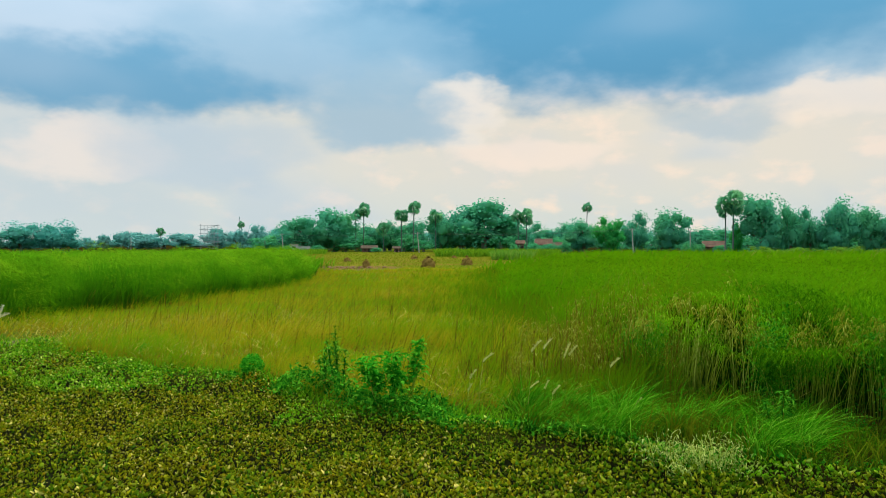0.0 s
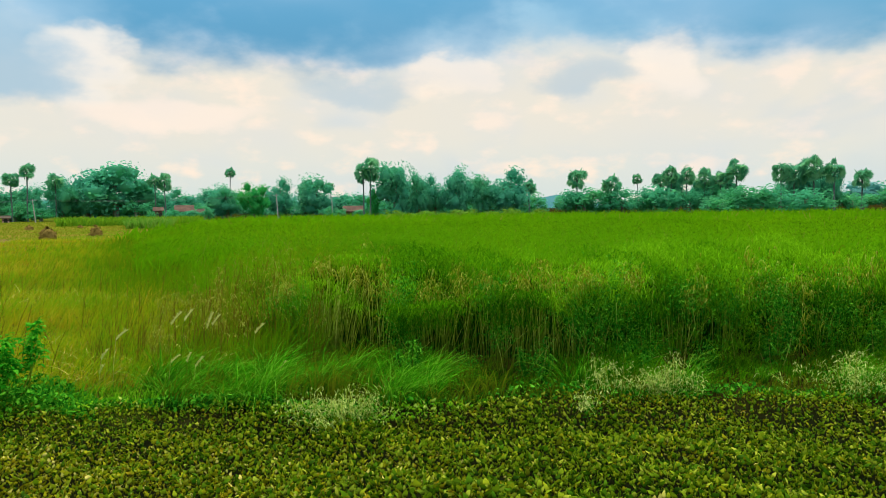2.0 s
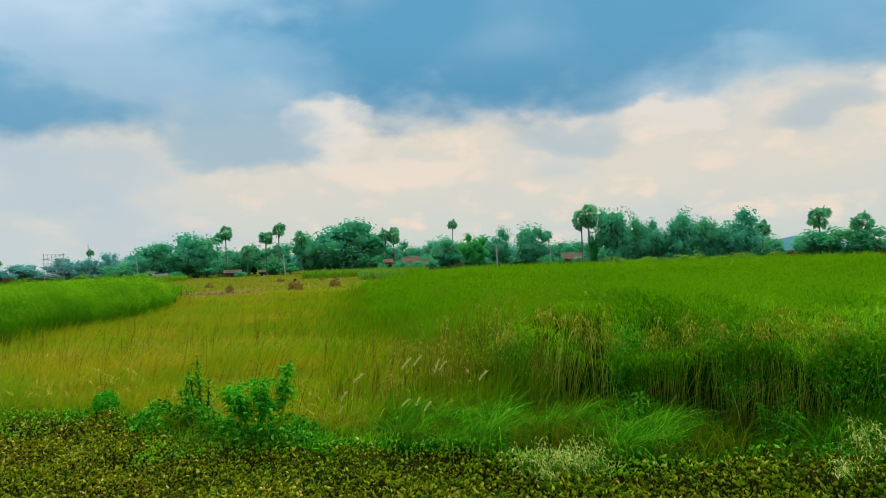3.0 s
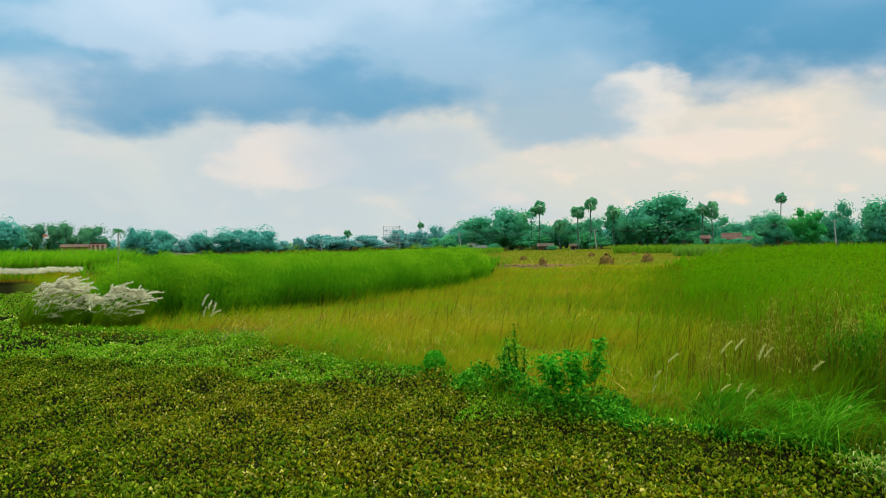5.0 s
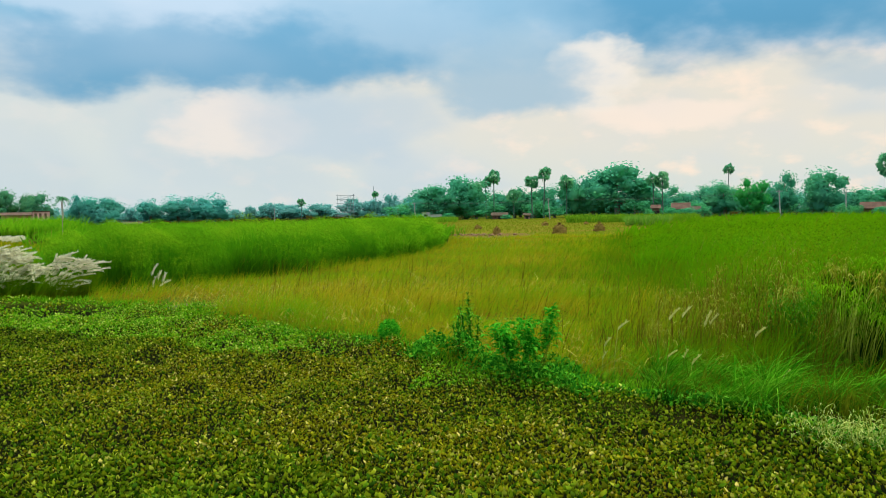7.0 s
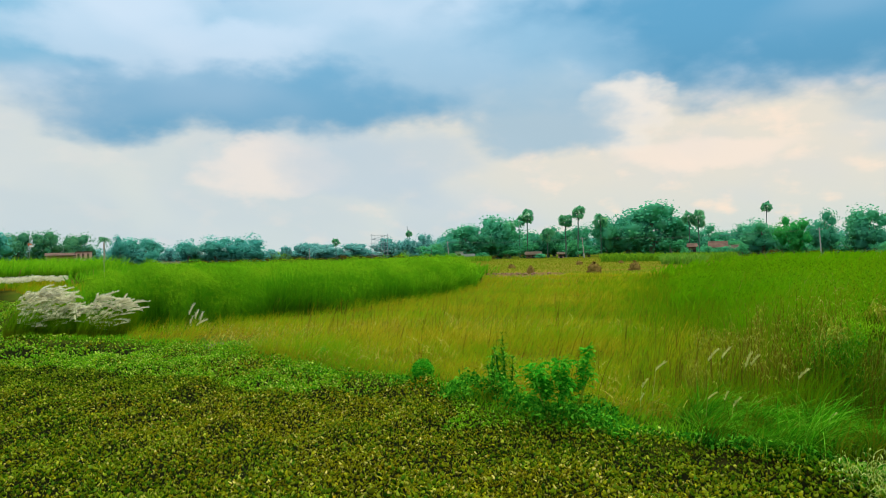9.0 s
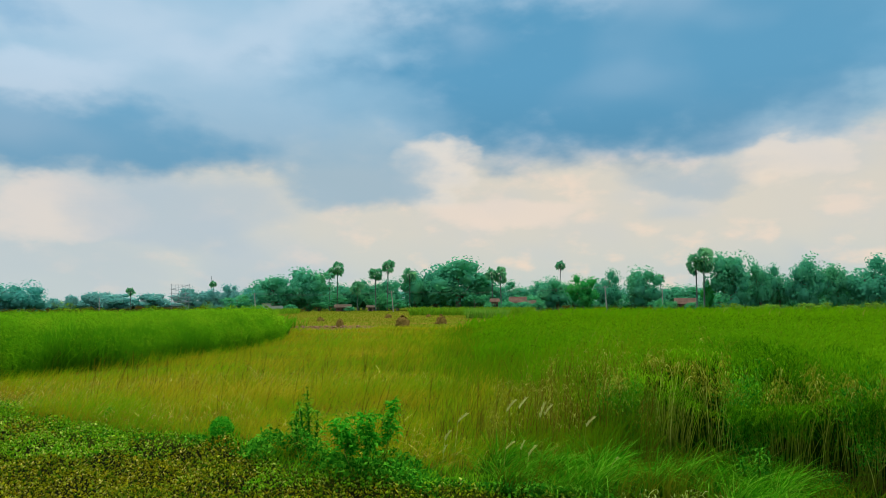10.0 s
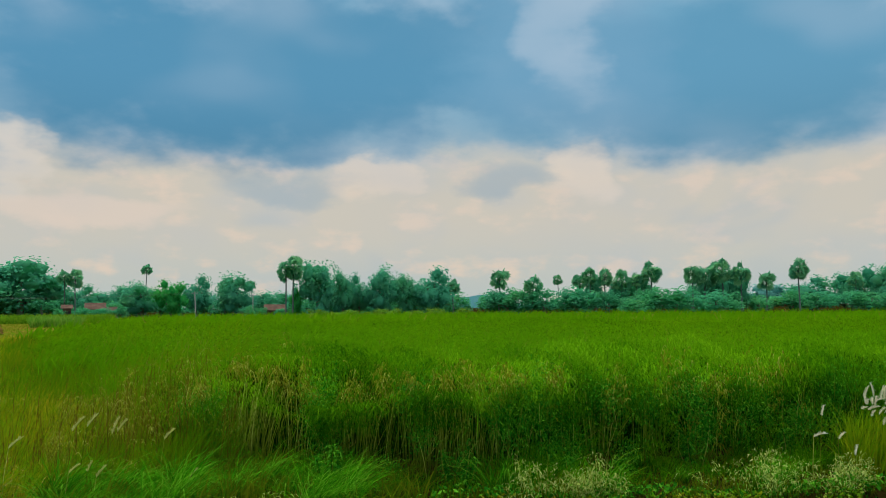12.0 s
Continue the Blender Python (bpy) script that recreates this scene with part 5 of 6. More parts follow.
def build_shrub():
    x, y = -0.77, 10.75
    ob = thing("shrub", "bushy dark green shrub with rounded leafy heads on thin stems", "shrub", pose(x, y, float(ground_z(x, y))))
    for hx, hy, hz, r in ((-0.32, 0.0, 0.72, 0.16), (-0.24, 0.08, 0.50, 0.13), (0.03, 0.05, 0.80, 0.16), (0.10, 0.0, 0.52, 0.13), (0.42, 0.0, 0.98, 0.09), (0.40, 0.04, 0.70, 0.07)):
        wood, head = Bag(), Bag()
        tube(wood, [(hx * 0.3, hy * 0.3, -0.03), (hx * 0.8, hy, hz * 0.5), (hx, hy, hz)], [0.012, 0.009, 0.005], 5)
        n = int(1500 * r)
        up = RNG.uniform(0.72, 1.15, n)
        tip = np.array([hx, hy, 0.0]) * (0.35 + 0.65 * np.minimum(up, 1))[:, None] + np.stack([0 * up, 0 * up, hz * up], -1)
        tip += RNG.normal(0, 1, (n, 3)) * [r * 0.55, r * 0.55, r * 0.4] * RNG.uniform(0.4, 1.2, (n, 1))
        az = np.arctan2(tip[:, 0] - hx, tip[:, 1] - hy)
        blades(head, tip, RNG.uniform(0.05, 0.09, n), RNG.uniform(0.04, 0.065, n), az, RNG.uniform(0.5, 1.6, n), rows=4, profile=[0.35, 1, 0.85, 0.1], droop=RNG.uniform(0.4, 1.6, n), fold=0.2)
        stem = part("stem", wood.mesh("stem", M_STEM), ob)
        part("leaves", head.mesh("leaves", M_SHRUB), stem)


build_shrub()


def spire_weed(x, y, height, label, leaf=0.085, n_stems=3):
    ob = thing("spire_weed", label, "weed", pose(x, y, float(ground_z(x, y))))
    for k in range(n_stems):
        wood, lv = Bag(), Bag()
        ox, oy = RNG.normal(0, 0.14, 2)
        h = height * (1.0 if k == 0 else RNG.uniform(0.55, 0.85))
        tube(wood, [(ox * 0.4, oy * 0.4, -0.03), (ox, oy, h * 0.5), (ox * 1.3, oy, h)], [0.010, 0.007, 0.003], 5)
        n = 90
        s = RNG.uniform(0.2, 1.0, n)
        base = np.stack([ox * (0.4 + 0.9 * s), oy * (0.4 + 0.6 * s), h * s], -1)
        az = np.arange(n) * 2.4
        blades(lv, base, leaf * RNG.uniform(0.6, 1.15, n), leaf * 0.30, az, RNG.uniform(0.8, 2.0, n), rows=4, profile=[0.4, 1, 0.8, 0.1], droop=RNG.uniform(0.4, 1.5, n))
        stem = part("stem", wood.mesh("stem", M_STEM), ob)
        part("leaves", lv.mesh("leaves", M_WEED), stem)


spire_weed(-1.66, 12.0, 1.12, "tall upright weed with narrow drooping leaves", 0.10, 6)
spire_weed(-1.95, 11.9, 0.75, "tall upright weed with narrow drooping leaves", 0.10)
for x, y, h in ((5.75, 8.5, 0.7), (7.2, 7.9, 0.55), (9.3, 7.4, 0.75), (4.3, 9.4, 0.6), (11.0, 6.9, 0.8)):
    spire_weed(x, y, h, "upright green weed at the foot of the tall grass", 0.09)


def build_round_bush(x, y, r, label):
    ob = thing("bush", label, "bush", pose(x, y, 0.0))
    wood, lv = Bag(), Bag()
    tube(wood, [(0, 0, -0.05), (0.01, 0, r)], [0.012, 0.006], 5)
    n = 1600
    d = RNG.normal(size=(n, 3))
    d /= np.linalg.norm(d, axis=1)[:, None]
    p = d * r * RNG.uniform(0.6, 1.0, n)[:, None] * [1, 1, 1.1] + [0, 0, r * 1.05]
    leaves(lv, p, RNG.uniform(0.035, 0.07, n), up=1.0, slim=0.5)
    part("stem", wood.mesh("stem", M_STEM), ob)
    part("leaves", lv.mesh("leaves", M_SHRUB), ob)


build_round_bush(-3.55, 13.75, 0.22, "small round dark green bush at the edge of the golden grass")
build_round_bush(-6.7, 16.6, 0.13, "low dark green clump at the edge of the golden grass")


def flower_bush(x, y, width, height, label):
    """A bush of thin forked twigs that end in sprays of tiny cream flowers."""
    ob = thing("flowering_bush", label, "bush", pose(x, y, float(ground_z(x, y))))
    twigs, bloom, lv = Bag(), Bag(), Bag()
    knots = RNG.normal(0, 1, (7, 2)) * [width * 0.30, width * 0.14]
    for k in range(44):
        q = knots[k % 7] + RNG.normal(0, 1, 2) * width * 0.10
        far = min(1.0, abs(q[0]) / (width * 0.5))
        tip = np.array([q[0], q[1], height * RNG.uniform(0.45, 1.05) * (1 - 0.4 * far ** 2)])
        foot = np.array([tip[0] * 0.6, tip[1] * 0.6, -0.03])
        mid = (foot + tip) / 2 + RNG.normal(0, 0.02, 3)
        tube(twigs, [foot, mid, tip], [0.005, 0.004, 0.002], 4)
        n = 17
        up = RNG.uniform(0.4, 1.0, n)
        c = foot + (tip - foot) * up[:, None] + RNG.normal(0, 1, (n, 3)) * [0.05, 0.05, 0.03]
        blades(bloom, c, RNG.uniform(0.03, 0.075, n), RNG.uniform(0.008, 0.015, n), RNG.uniform(0, 6.28, n), RNG.uniform(0.3, 1.6, n), rows=4, profile=[0.4, 0.8, 1, 0.4], droop=RNG.uniform(0, 1.6, n))
        low = foot + (tip - foot) * RNG.uniform(0.1, 0.8, (14, 1)) + RNG.normal(0, 0.06, (14, 3))
        leaves(lv, low, RNG.uniform(0.03, 0.06, 14), slim=0.4)
    part("twig_frame", twigs.mesh("twig_frame", M_STEM), ob, kind="stuff")
    part("flower_spray", bloom.mesh("flower_spray", M_FLOWER), ob, "sprays of tiny cream flowers", kind="stuff")
    part("foliage", lv.mesh("foliage", M_WEED), ob, kind="stuff")


flower_bush(2.55, 8.35, 1.0, 0.45, "low bush covered in tiny cream flowers at the pond edge")
flower_bush(3.0, 8.1, 0.85, 0.50, "low bush covered in tiny cream flowers at the pond edge")
flower_bush(6.15, 7.2, 1.25, 0.60, "cream-flowering bush between the pond and the tall grass")
flower_bush(6.9, 7.0, 0.55, 0.60, "narrow cream-flowering bush beside a wider one")
flower_bush(9.0, 5.95, 1.5, 0.62, "wide yellowish-cream flowering bush on the pond bank")
flower_bush(9.9, 5.6, 1.2, 0.55, "wide yellowish-cream flowering bush on the pond bank")


# ---- plumes of the thatch grass ----
def plume_mesh(long, mat):
    """A feathery spike that leans downwind: a soft spindle round a bent rib, with fine hairs."""
    bag = Bag()
    s = np.linspace(0, 1, 7)
    rib = np.stack([0.3 * long * s ** 1.7, 0 * s, long * s], -1)
    tube(bag, rib, long * np.array([0.01, 0.03, 0.042, 0.046, 0.04, 0.026, 0.004]), 6)
    n = 80
    s = RNG.uniform(0.02, 0.97, n)
    base = np.stack([0.3 * long * s ** 1.7, 0 * s, long * s], -1)
    a = RNG.uniform(0, 6.28, n)
    blades(bag, base, long * 0.20 * RNG.uniform(0.5, 1, n), long * 0.045, a, RNG.uniform(0.3, 0.9, n), rows=3, profile=[0.7, 1, 0.1])
    return bag.mesh("plume", mat)


PLUMES = [plume_mesh(0.26, M_PLUME) for _ in range(4)]
CREAM_PLUMES = [plume_mesh(0.26, M_PLUME_CREAM) for _ in range(4)]


def stalk_mesh(h):
    bag = Bag()
    tube(bag, [(0, 0, -0.03), (0.02 * h, 0, h * 0.5), (0.08 * h, 0, h)], [0.005, 0.004, 0.003], 4)
    return bag.mesh("stalk", M_STEM)


def single_plume(az, el, d, label="white feathery grass plume on a thin stalk", scale=1.0):
    x, y = polar(az, d)
    top = EYE + d * math.tan(radians(el)) - 0.12 * scale
    h = max(0.25, top - float(ground_z(x, y)))
    ob = thing("grass_plume", label, "plume", pose(x - 0.08 * h, y, float(ground_z(x, y))), group="white plumes")
    part("stalk", stalk_mesh(h), ob)
    p = part("plume", (PLUMES if "large" in label or "beyond" in label else CREAM_PLUMES)[RNG.integers(0, 4)], ob)
    p.matrix_basis = pose(0.08 * h, 0, h - 0.02, 0, RNG.uniform(-15, 70) if "beyond" in label else RNG.uniform(10, 70) if "large" in label else RNG.uniform(-5, 35), RNG.normal(0, 12)) @ Matrix.Diagonal((1.7 * scale, 1.7 * scale, scale * RNG.uniform(1.0, 1.4), 1))


for az, el in ((6.81, -7.79), (7.76, -7.56), (9.69, -8.03), (9.35, -8.15), (12.77, -8.79), (3.11, -8.57), (2.11, -9.94), (1.97, -10.92)):
    single_plume(az, el, 11.2, scale=0.52 if el < -9 else 0.62)
for az, el in ((6.73, -10.56), (7.89, -10.61), (8.45, -11.02), (14.5, -13.4)):
    single_plume(az, el, 10.4, scale=0.48)
for az, el in ((59.85, -7.16), (59.31, -8.57), (60.81, -8.62), (61.76, -9.63)):
    single_plume(az, el, 11.2, "large white feathery grass plume beside the pond", 0.5)
for az, el in ((-31.75, -3.9), (-31.3, -4.2), (-31.0, -4.55), (-31.65, -4.8), (-31.25, -5.2)):
    single_plume(az, el, 25.6, "white feathery grass plume beyond the pond", 1.15)


def plume_clump(x, y, width, height, n, label, tilt=(45, 85), long=1.6, fat=1.75):
    ob = thing("plume_grass_clump", label, "grass", pose(x, y, float(ground_z(x, y))))
    green = Bag()
    m = 900
    a = RNG.uniform(0, 6.28, m)
    r = width * 0.5 * np.sqrt(RNG.uniform(0, 1, m))
    blades(green, np.stack([r * np.sin(a) - 0.2, r * np.cos(a), np.full(m, -0.05)], -1), height * RNG.uniform(0.4, 0.85, m), 0.018, WIND + RNG.normal(0, 0.6, m), RNG.uniform(0.3, 0.8, m), rows=5,
           profile=[0.7, 1, 1, 0.6, 0.08], droop=RNG.uniform(0, 0.4, m))
    part("arching_grass", green.mesh("arching_grass", M_ROUGH), ob, "arching yellow-green leaves", kind="stuff")
    for k in range(n):
        a, q = RNG.uniform(0, 6.28), math.sqrt(RNG.uniform(0, 1))
        px_, py_ = width * 0.5 * q * math.sin(a), width * 0.3 * q * math.cos(a)
        pz = height * (0.92 - 0.55 * max(0, -math.cos(a)) * q - 0.15 * q) * RNG.uniform(0.75, 1.0)
        p = part("plume", PLUMES[k % 4], ob)
        p.matrix_basis = pose(px_, py_, pz, RNG.normal(0, 10), RNG.uniform(*tilt), RNG.normal(0, 28)) @ Matrix.Diagonal((*([fat * RNG.uniform(0.8, 1.2)] * 2), long * RNG.uniform(0.75, 1.25), 1))


plume_clump(-18.35, 20.9, 2.0, 1.75, 170, "windblown clump of grass with masses of creamy white plumes")
plume_clump(-17.35, 20.8, 1.1, 1.25, 55, "windblown clump of grass with masses of creamy white plumes")
plume_clump(-15.75, 20.8, 1.7, 1.45, 95, "windblown clump of grass with bright white plumes")


plume_clump(11.42, 5.70, 0.9, 1.40, 28, "clump of thatch grass with large white plumes beside the pond", (-15, 60), 0.6, 1.0)


def build_far_plumes():
    bag, green = Bag(), Bag()
    az = np.radians(RNG.uniform(-50, -39.7, 900))
    d = RNG.uniform(70, 75, 900)
    x, y = d * np.sin(az), d * np.cos(az)
    z = RNG.uniform(0.60, 0.80, 900) + 0.10 * wave(x, y, 0.9, 81)
    for k in range(4):
        blades(bag, np.stack([x + RNG.normal(0, 0.08, 900), y, z + 0.04 * k], -1), 0.22, 0.08, WIND, RNG.uniform(0.6, 1.4, 900), rows=3, profile=[0.5, 1, 0.1])
    blades(green, np.stack([x, y, 0 * x], -1), z, 0.10, WIND, 0.2, rows=3, profile=[0.7, 1, 0.2])
    az = np.radians(RNG.uniform(-52, -38.6, 9000))
    d = RNG.uniform(40, 72, 9000)
    x, y = d * np.sin(az), d * np.cos(az)
    keep = ~in_pond(x, y - 0.4)
    x, y = x[keep], y[keep]
    blades(green, np.stack([x, y, 0 * x], -1), RNG.uniform(0.25, 0.6, len(x)), 0.07, WIND, 0.4, rows=3, profile=[0.7, 1, 0.2])
    ob = thing("plume_grass_band", "far band of grass topped with white plumes", "grass", kind="stuff", data=green.mesh("plume_grass_band", M_GOLD))
    part("plumes", bag.mesh("plumes", M_PLUME), ob, "white plumes", kind="stuff")


build_far_plumes()


def build_sticks():
    for k, (x, y, a, long) in enumerate(((0.02, 11.2, 62, 0.75), (0.12, 11.05, 50, 0.8), (-4.6, 15.4, 70, 0.5), (-9.0, 18.0, 30, 0.6))):
        bag = Bag()
        tube(bag, [(0, 0, 0), (0.02, 0.01, long * 0.5), (0, 0.03, long)], [0.008, 0.007, 0.004], 5)
        thing("dry_stick", "pale dry stick leaning in the bank grass", "stick", pose(x, y, float(ground_z(x, y)) - 0.02, 0, a, 20 * k), data=bag.mesh("dry_stick", M_REED_DRY))


build_sticks()


def build_mud():
    bm = bmesh.new()
    ring = []
    for k in range(28):
        a = k / 28 * 2 * math.pi
        r = 1.0 + 0.22 * math.sin(3 * a + 1) + 0.12 * math.sin(7 * a)
        x, y = -10.5 + 0.95 * r * math.cos(a), 18.9 + 0.6 * r * math.sin(a)
        ring.append(bm.verts.new((x, y, float(ground_z(x, y)) + 0.006)))
    mid = bm.verts.new((-10.5, 18.9, float(ground_z(-10.5, 18.9)) + 0.03))
    for k in range(28):
        bm.faces.new((mid, ring[k], ring[(k + 1) % 28]))
    me = bpy.data.meshes.new("mud_patch")
    bm.to_mesh(me)
    bm.free()
    me.materials.append(plain("brown_mud", (0.13, 0.09, 0.055), (0.20, 0.15, 0.10), 2.0, spec=0.0, bump=0.6))
    thing("mud_patch", "bare grey-brown mud patch at the pond edge", "mud", data=me, kind="structure")


build_mud()


# ---- the mown field: heaps of straw and clods ----
def straw_heap(x, y, width, height, label):
    ob = thing("straw_heap", label, "straw heap", pose(x, y, 0), group="straw heaps")
    core, straws = Bag(), Bag()
    a, h = np.linspace(0, 2 * np.pi, 14, endpoint=False), np.linspace(0, 1, 6)
    ring = np.sqrt(np.maximum(0, 1 - h ** 1.5)) * 0.5 * width + 0.03
    v = np.stack([ring[:, None] * np.cos(a) * (1 + 0.1 * np.sin(3 * a)), ring[:, None] * np.sin(a), np.repeat(h[:, None] * height, 14, 1)], -1)
    v += RNG.normal(0, 0.05 * width, v.shape) * [1, 1, 0.6]
    idx = np.arange(84).reshape(6, 14)
    nx = np.roll(idx, -1, 1)
    core.add(v, np.stack([idx[:-1], nx[:-1], nx[1:], idx[1:]], -1), np.ones(84), RNG.uniform(0, 1, 84))
    n = 420
    q = v.reshape(-1, 3)[RNG.integers(0, 84, n)] + RNG.normal(0, 0.03, (n, 3))
    blades(straws, q, RNG.uniform(0.08, 0.25, n) * height, 0.03 * width, RNG.uniform(0, 6.28, n), RNG.uniform(0.5, 1.8, n), rows=3, profile=[1, 1, 0.3], droop=RNG.uniform(0, 1.4, n))
    part("core", core.mesh("core", M_HAY), ob)
    part("loose_straw", straws.mesh("loose_straw", M_HAY), ob, kind="stuff")


for x, y, w, h in ((-1.59, 79.7, 1.45, 1.1), (2.84, 88.4, 1.3, 1.0), (-8.3, 79.8, 0.85, 0.8), (-4.9, 125.8, 1.1, 0.65), (8.8, 86.0, 1.8, 0.6), (-13.7, 105.5, 1.0, 0.6), (2.0, 132.0, 0.8, 0.5)):
    straw_heap(x, y, w, h, "brown conical heap of straw on the mown field")


def clod(x, y, r):
    bm = bmesh.new()
    bmesh.ops.create_icosphere(bm, subdivisions=2, radius=r)
    for v in bm.verts:
        v.co *= 1 + 0.35 * noise.noise(v.co * 2.2 / r + Vector((x, y, 0)))
        v.co.z *= 0.65
    me = bpy.data.meshes.new("clod")
    bm.to_mesh(me)
    bm.free()
    me.materials.append(M_CLOD)
    thing("earth_clod", "brown clod of earth on the mown field", "clod", pose(x, y, r * 0.3), group="clods", data=me)


for k in range(46):
    clod(-9.6 + RNG.normal(0, 1.9), 77.5 + RNG.normal(0, 1.6), RNG.uniform(0.07, 0.22))


def crop_strip(name, label, az0, az1, d0, d1, tall, n, mat):
    bag = Bag()
    x, y, d = scatter(n, az0, az1, d0, d1)
    blades(bag, np.stack([x, y, 0 * x], -1), tall * RNG.uniform(0.6, 1.15, n), 0.16, RNG.uniform(0, 6.28, n), RNG.uniform(0.1, 0.7, n), rows=4, profile=[0.6, 1, 0.8, 0.1], droop=RNG.uniform(0, 0.3, n))
    thing(name, label, "crop", kind="stuff", data=bag.mesh(name, mat))


crop_strip("green_crop", "far strip of tall green crop before the village", -0.6, 9.0, 150, 168, 1.7, 5200, M_CROP)
crop_strip("yellow_crop", "patch of tall yellow-green grass on the mown field", 3.8, 6.9, 118, 132, 1.6, 2200, M_CROP_YELLOW)
crop_strip("green_crop", "far strip of tall green crop before the village", -13.5, -9.0, 190, 225, 1.4, 3000, M_CROP)
crop_strip("yellow_crop", "patch of dry yellow grass beyond the tall grass", -16.5, -13.0, 200, 250, 1.0, 2200, M_CROP_YELLOW)


# ---- houses, sheds and poles ----
def facing(az, d, z=0.0):
    """A frame on the ground whose y axis points away from the pond."""
    return pose(*polar(az, d), z, 0, 0, -az)


def gable_house(az, d, w, wall_h, roof_h, deep, wall_mat, roof_mat, label, door_x=0.0, z=0.0):
    ob = thing("house", label, "house", facing(az, d, z))
    hw = w / 2

    def walls(bm):
        box(bm, -hw, hw, 0, 0.25, -0.3, wall_h)
        box(bm, -hw, hw, deep - 0.25, deep, -0.3, wall_h)
        box(bm, -hw, -hw + 0.25, 0.25, deep - 0.25, -0.3, wall_h)
        box(bm, hw - 0.25, hw, 0.25, deep - 0.25, -0.3, wall_h)

    def roof(bm):
        o, th = 0.45, 0.14
        ends = []
        for x in (-hw - o, hw + o):
            lo = wall_h - 0.05
            ends.append([bm.verts.new(q) for q in ((x, -o, lo), (x, deep / 2, wall_h + roof_h), (x, deep + o, lo), (x, deep + o, lo + th), (x, deep / 2, wall_h + roof_h + th), (x, -o, lo + th))])
        a, b = ends
        for i in range(6):
            bm.faces.new((a[i], a[(i + 1) % 6], b[(i + 1) % 6], b[i]))
        for e in ends:
            bm.faces.new((e[0], e[1], e[4], e[5]))
            bm.faces.new((e[1], e[2], e[3], e[4]))

    part("wall", solid("wall", wall_mat, walls), ob)
    top = part("roof", solid("roof", roof_mat, roof), ob, "tiled or thatched roof")
    for k in range(int(w / 0.6)):
        x = -hw + 0.3 + k * 0.6
        ridge = Bag()
        tube(ridge, [(x, -0.5, wall_h + 0.06), (x, deep / 2, wall_h + roof_h + 0.12)], [0.07, 0.07], 5)
        part("tile_rib", ridge.mesh("tile_rib", roof_mat), top)
    part("door", solid("door", M_DARK, lambda bm: box(bm, door_x - 0.45, door_x + 0.45, -0.02, 0.05, -0.1, min(1.9, wall_h - 0.15))), ob, "dark doorway")
    for x in (-hw * 0.6, hw * 0.6):
        part("window", solid("window", M_DARK, lambda bm: box(bm, x - 0.3, x + 0.3, -0.02, 0.05, wall_h * 0.45, wall_h * 0.75)), ob)


gable_house(7.75, 218, 4.4, 2.9, 1.7, 6.0, M_BRICK, M_ROOF, "brick house with a red tiled roof half hidden by trees", z=-0.5)
gable_house(8.9, 214, 3.6, 2.2, 1.2, 4.0, M_MUDWALL, M_THATCH, "low mud annexe with a brown roof beside a brick house", z=-0.4)
gable_house(5.98, 216, 2.0, 2.7, 0.9, 3.0, M_BRICK, M_ROOF, "small brick hut with a red roof beside trees")
gable_house(20.1, 182, 4.2, 2.6, 1.3, 4.0, M_BRICK, M_ROOF, "low house with a faded red tiled roof", 1.2, -0.7)
gable_house(-3.6, 234, 1.7, 1.2, 0.6, 2.2, M_PINK, M_THATCH, "tiny pink field hut on the mown field")
gable_house(-5.7, 238, 4.6, 1.2, 0.9, 3.0, M_BRICK, M_THATCH, "low mud hut with a thatched roof under trees")
gable_house(-32.9, 150, 2.9, 1.2, 0.35, 2.5, M_BRICK, M_THATCH, "low brown roof showing above the tall grass")


def flat_hut():
    ob = thing("hut", "grey flat-roofed hut with a small window by trees", "hut", facing(-10.95, 238))
    part("wall", solid("wall", M_GREY, lambda bm: box(bm, -3.2, -0.6, 0, 3, -0.3, 2.5)), ob)
    part("roof", solid("roof", M_CONCRETE, lambda bm: box(bm, -3.4, -0.4, -0.2, 3.2, 2.5, 2.68)), ob)
    part("boundary_wall", solid("boundary_wall", M_GREY, lambda bm: box(bm, -0.6, 3.2, 1.0, 1.2, -0.3, 1.9)), ob)
    part("window", solid("window", M_DARK, lambda bm: box(bm, -2.5, -1.4, -0.03, 0.02, 1.3, 1.9)), ob)


flat_hut()


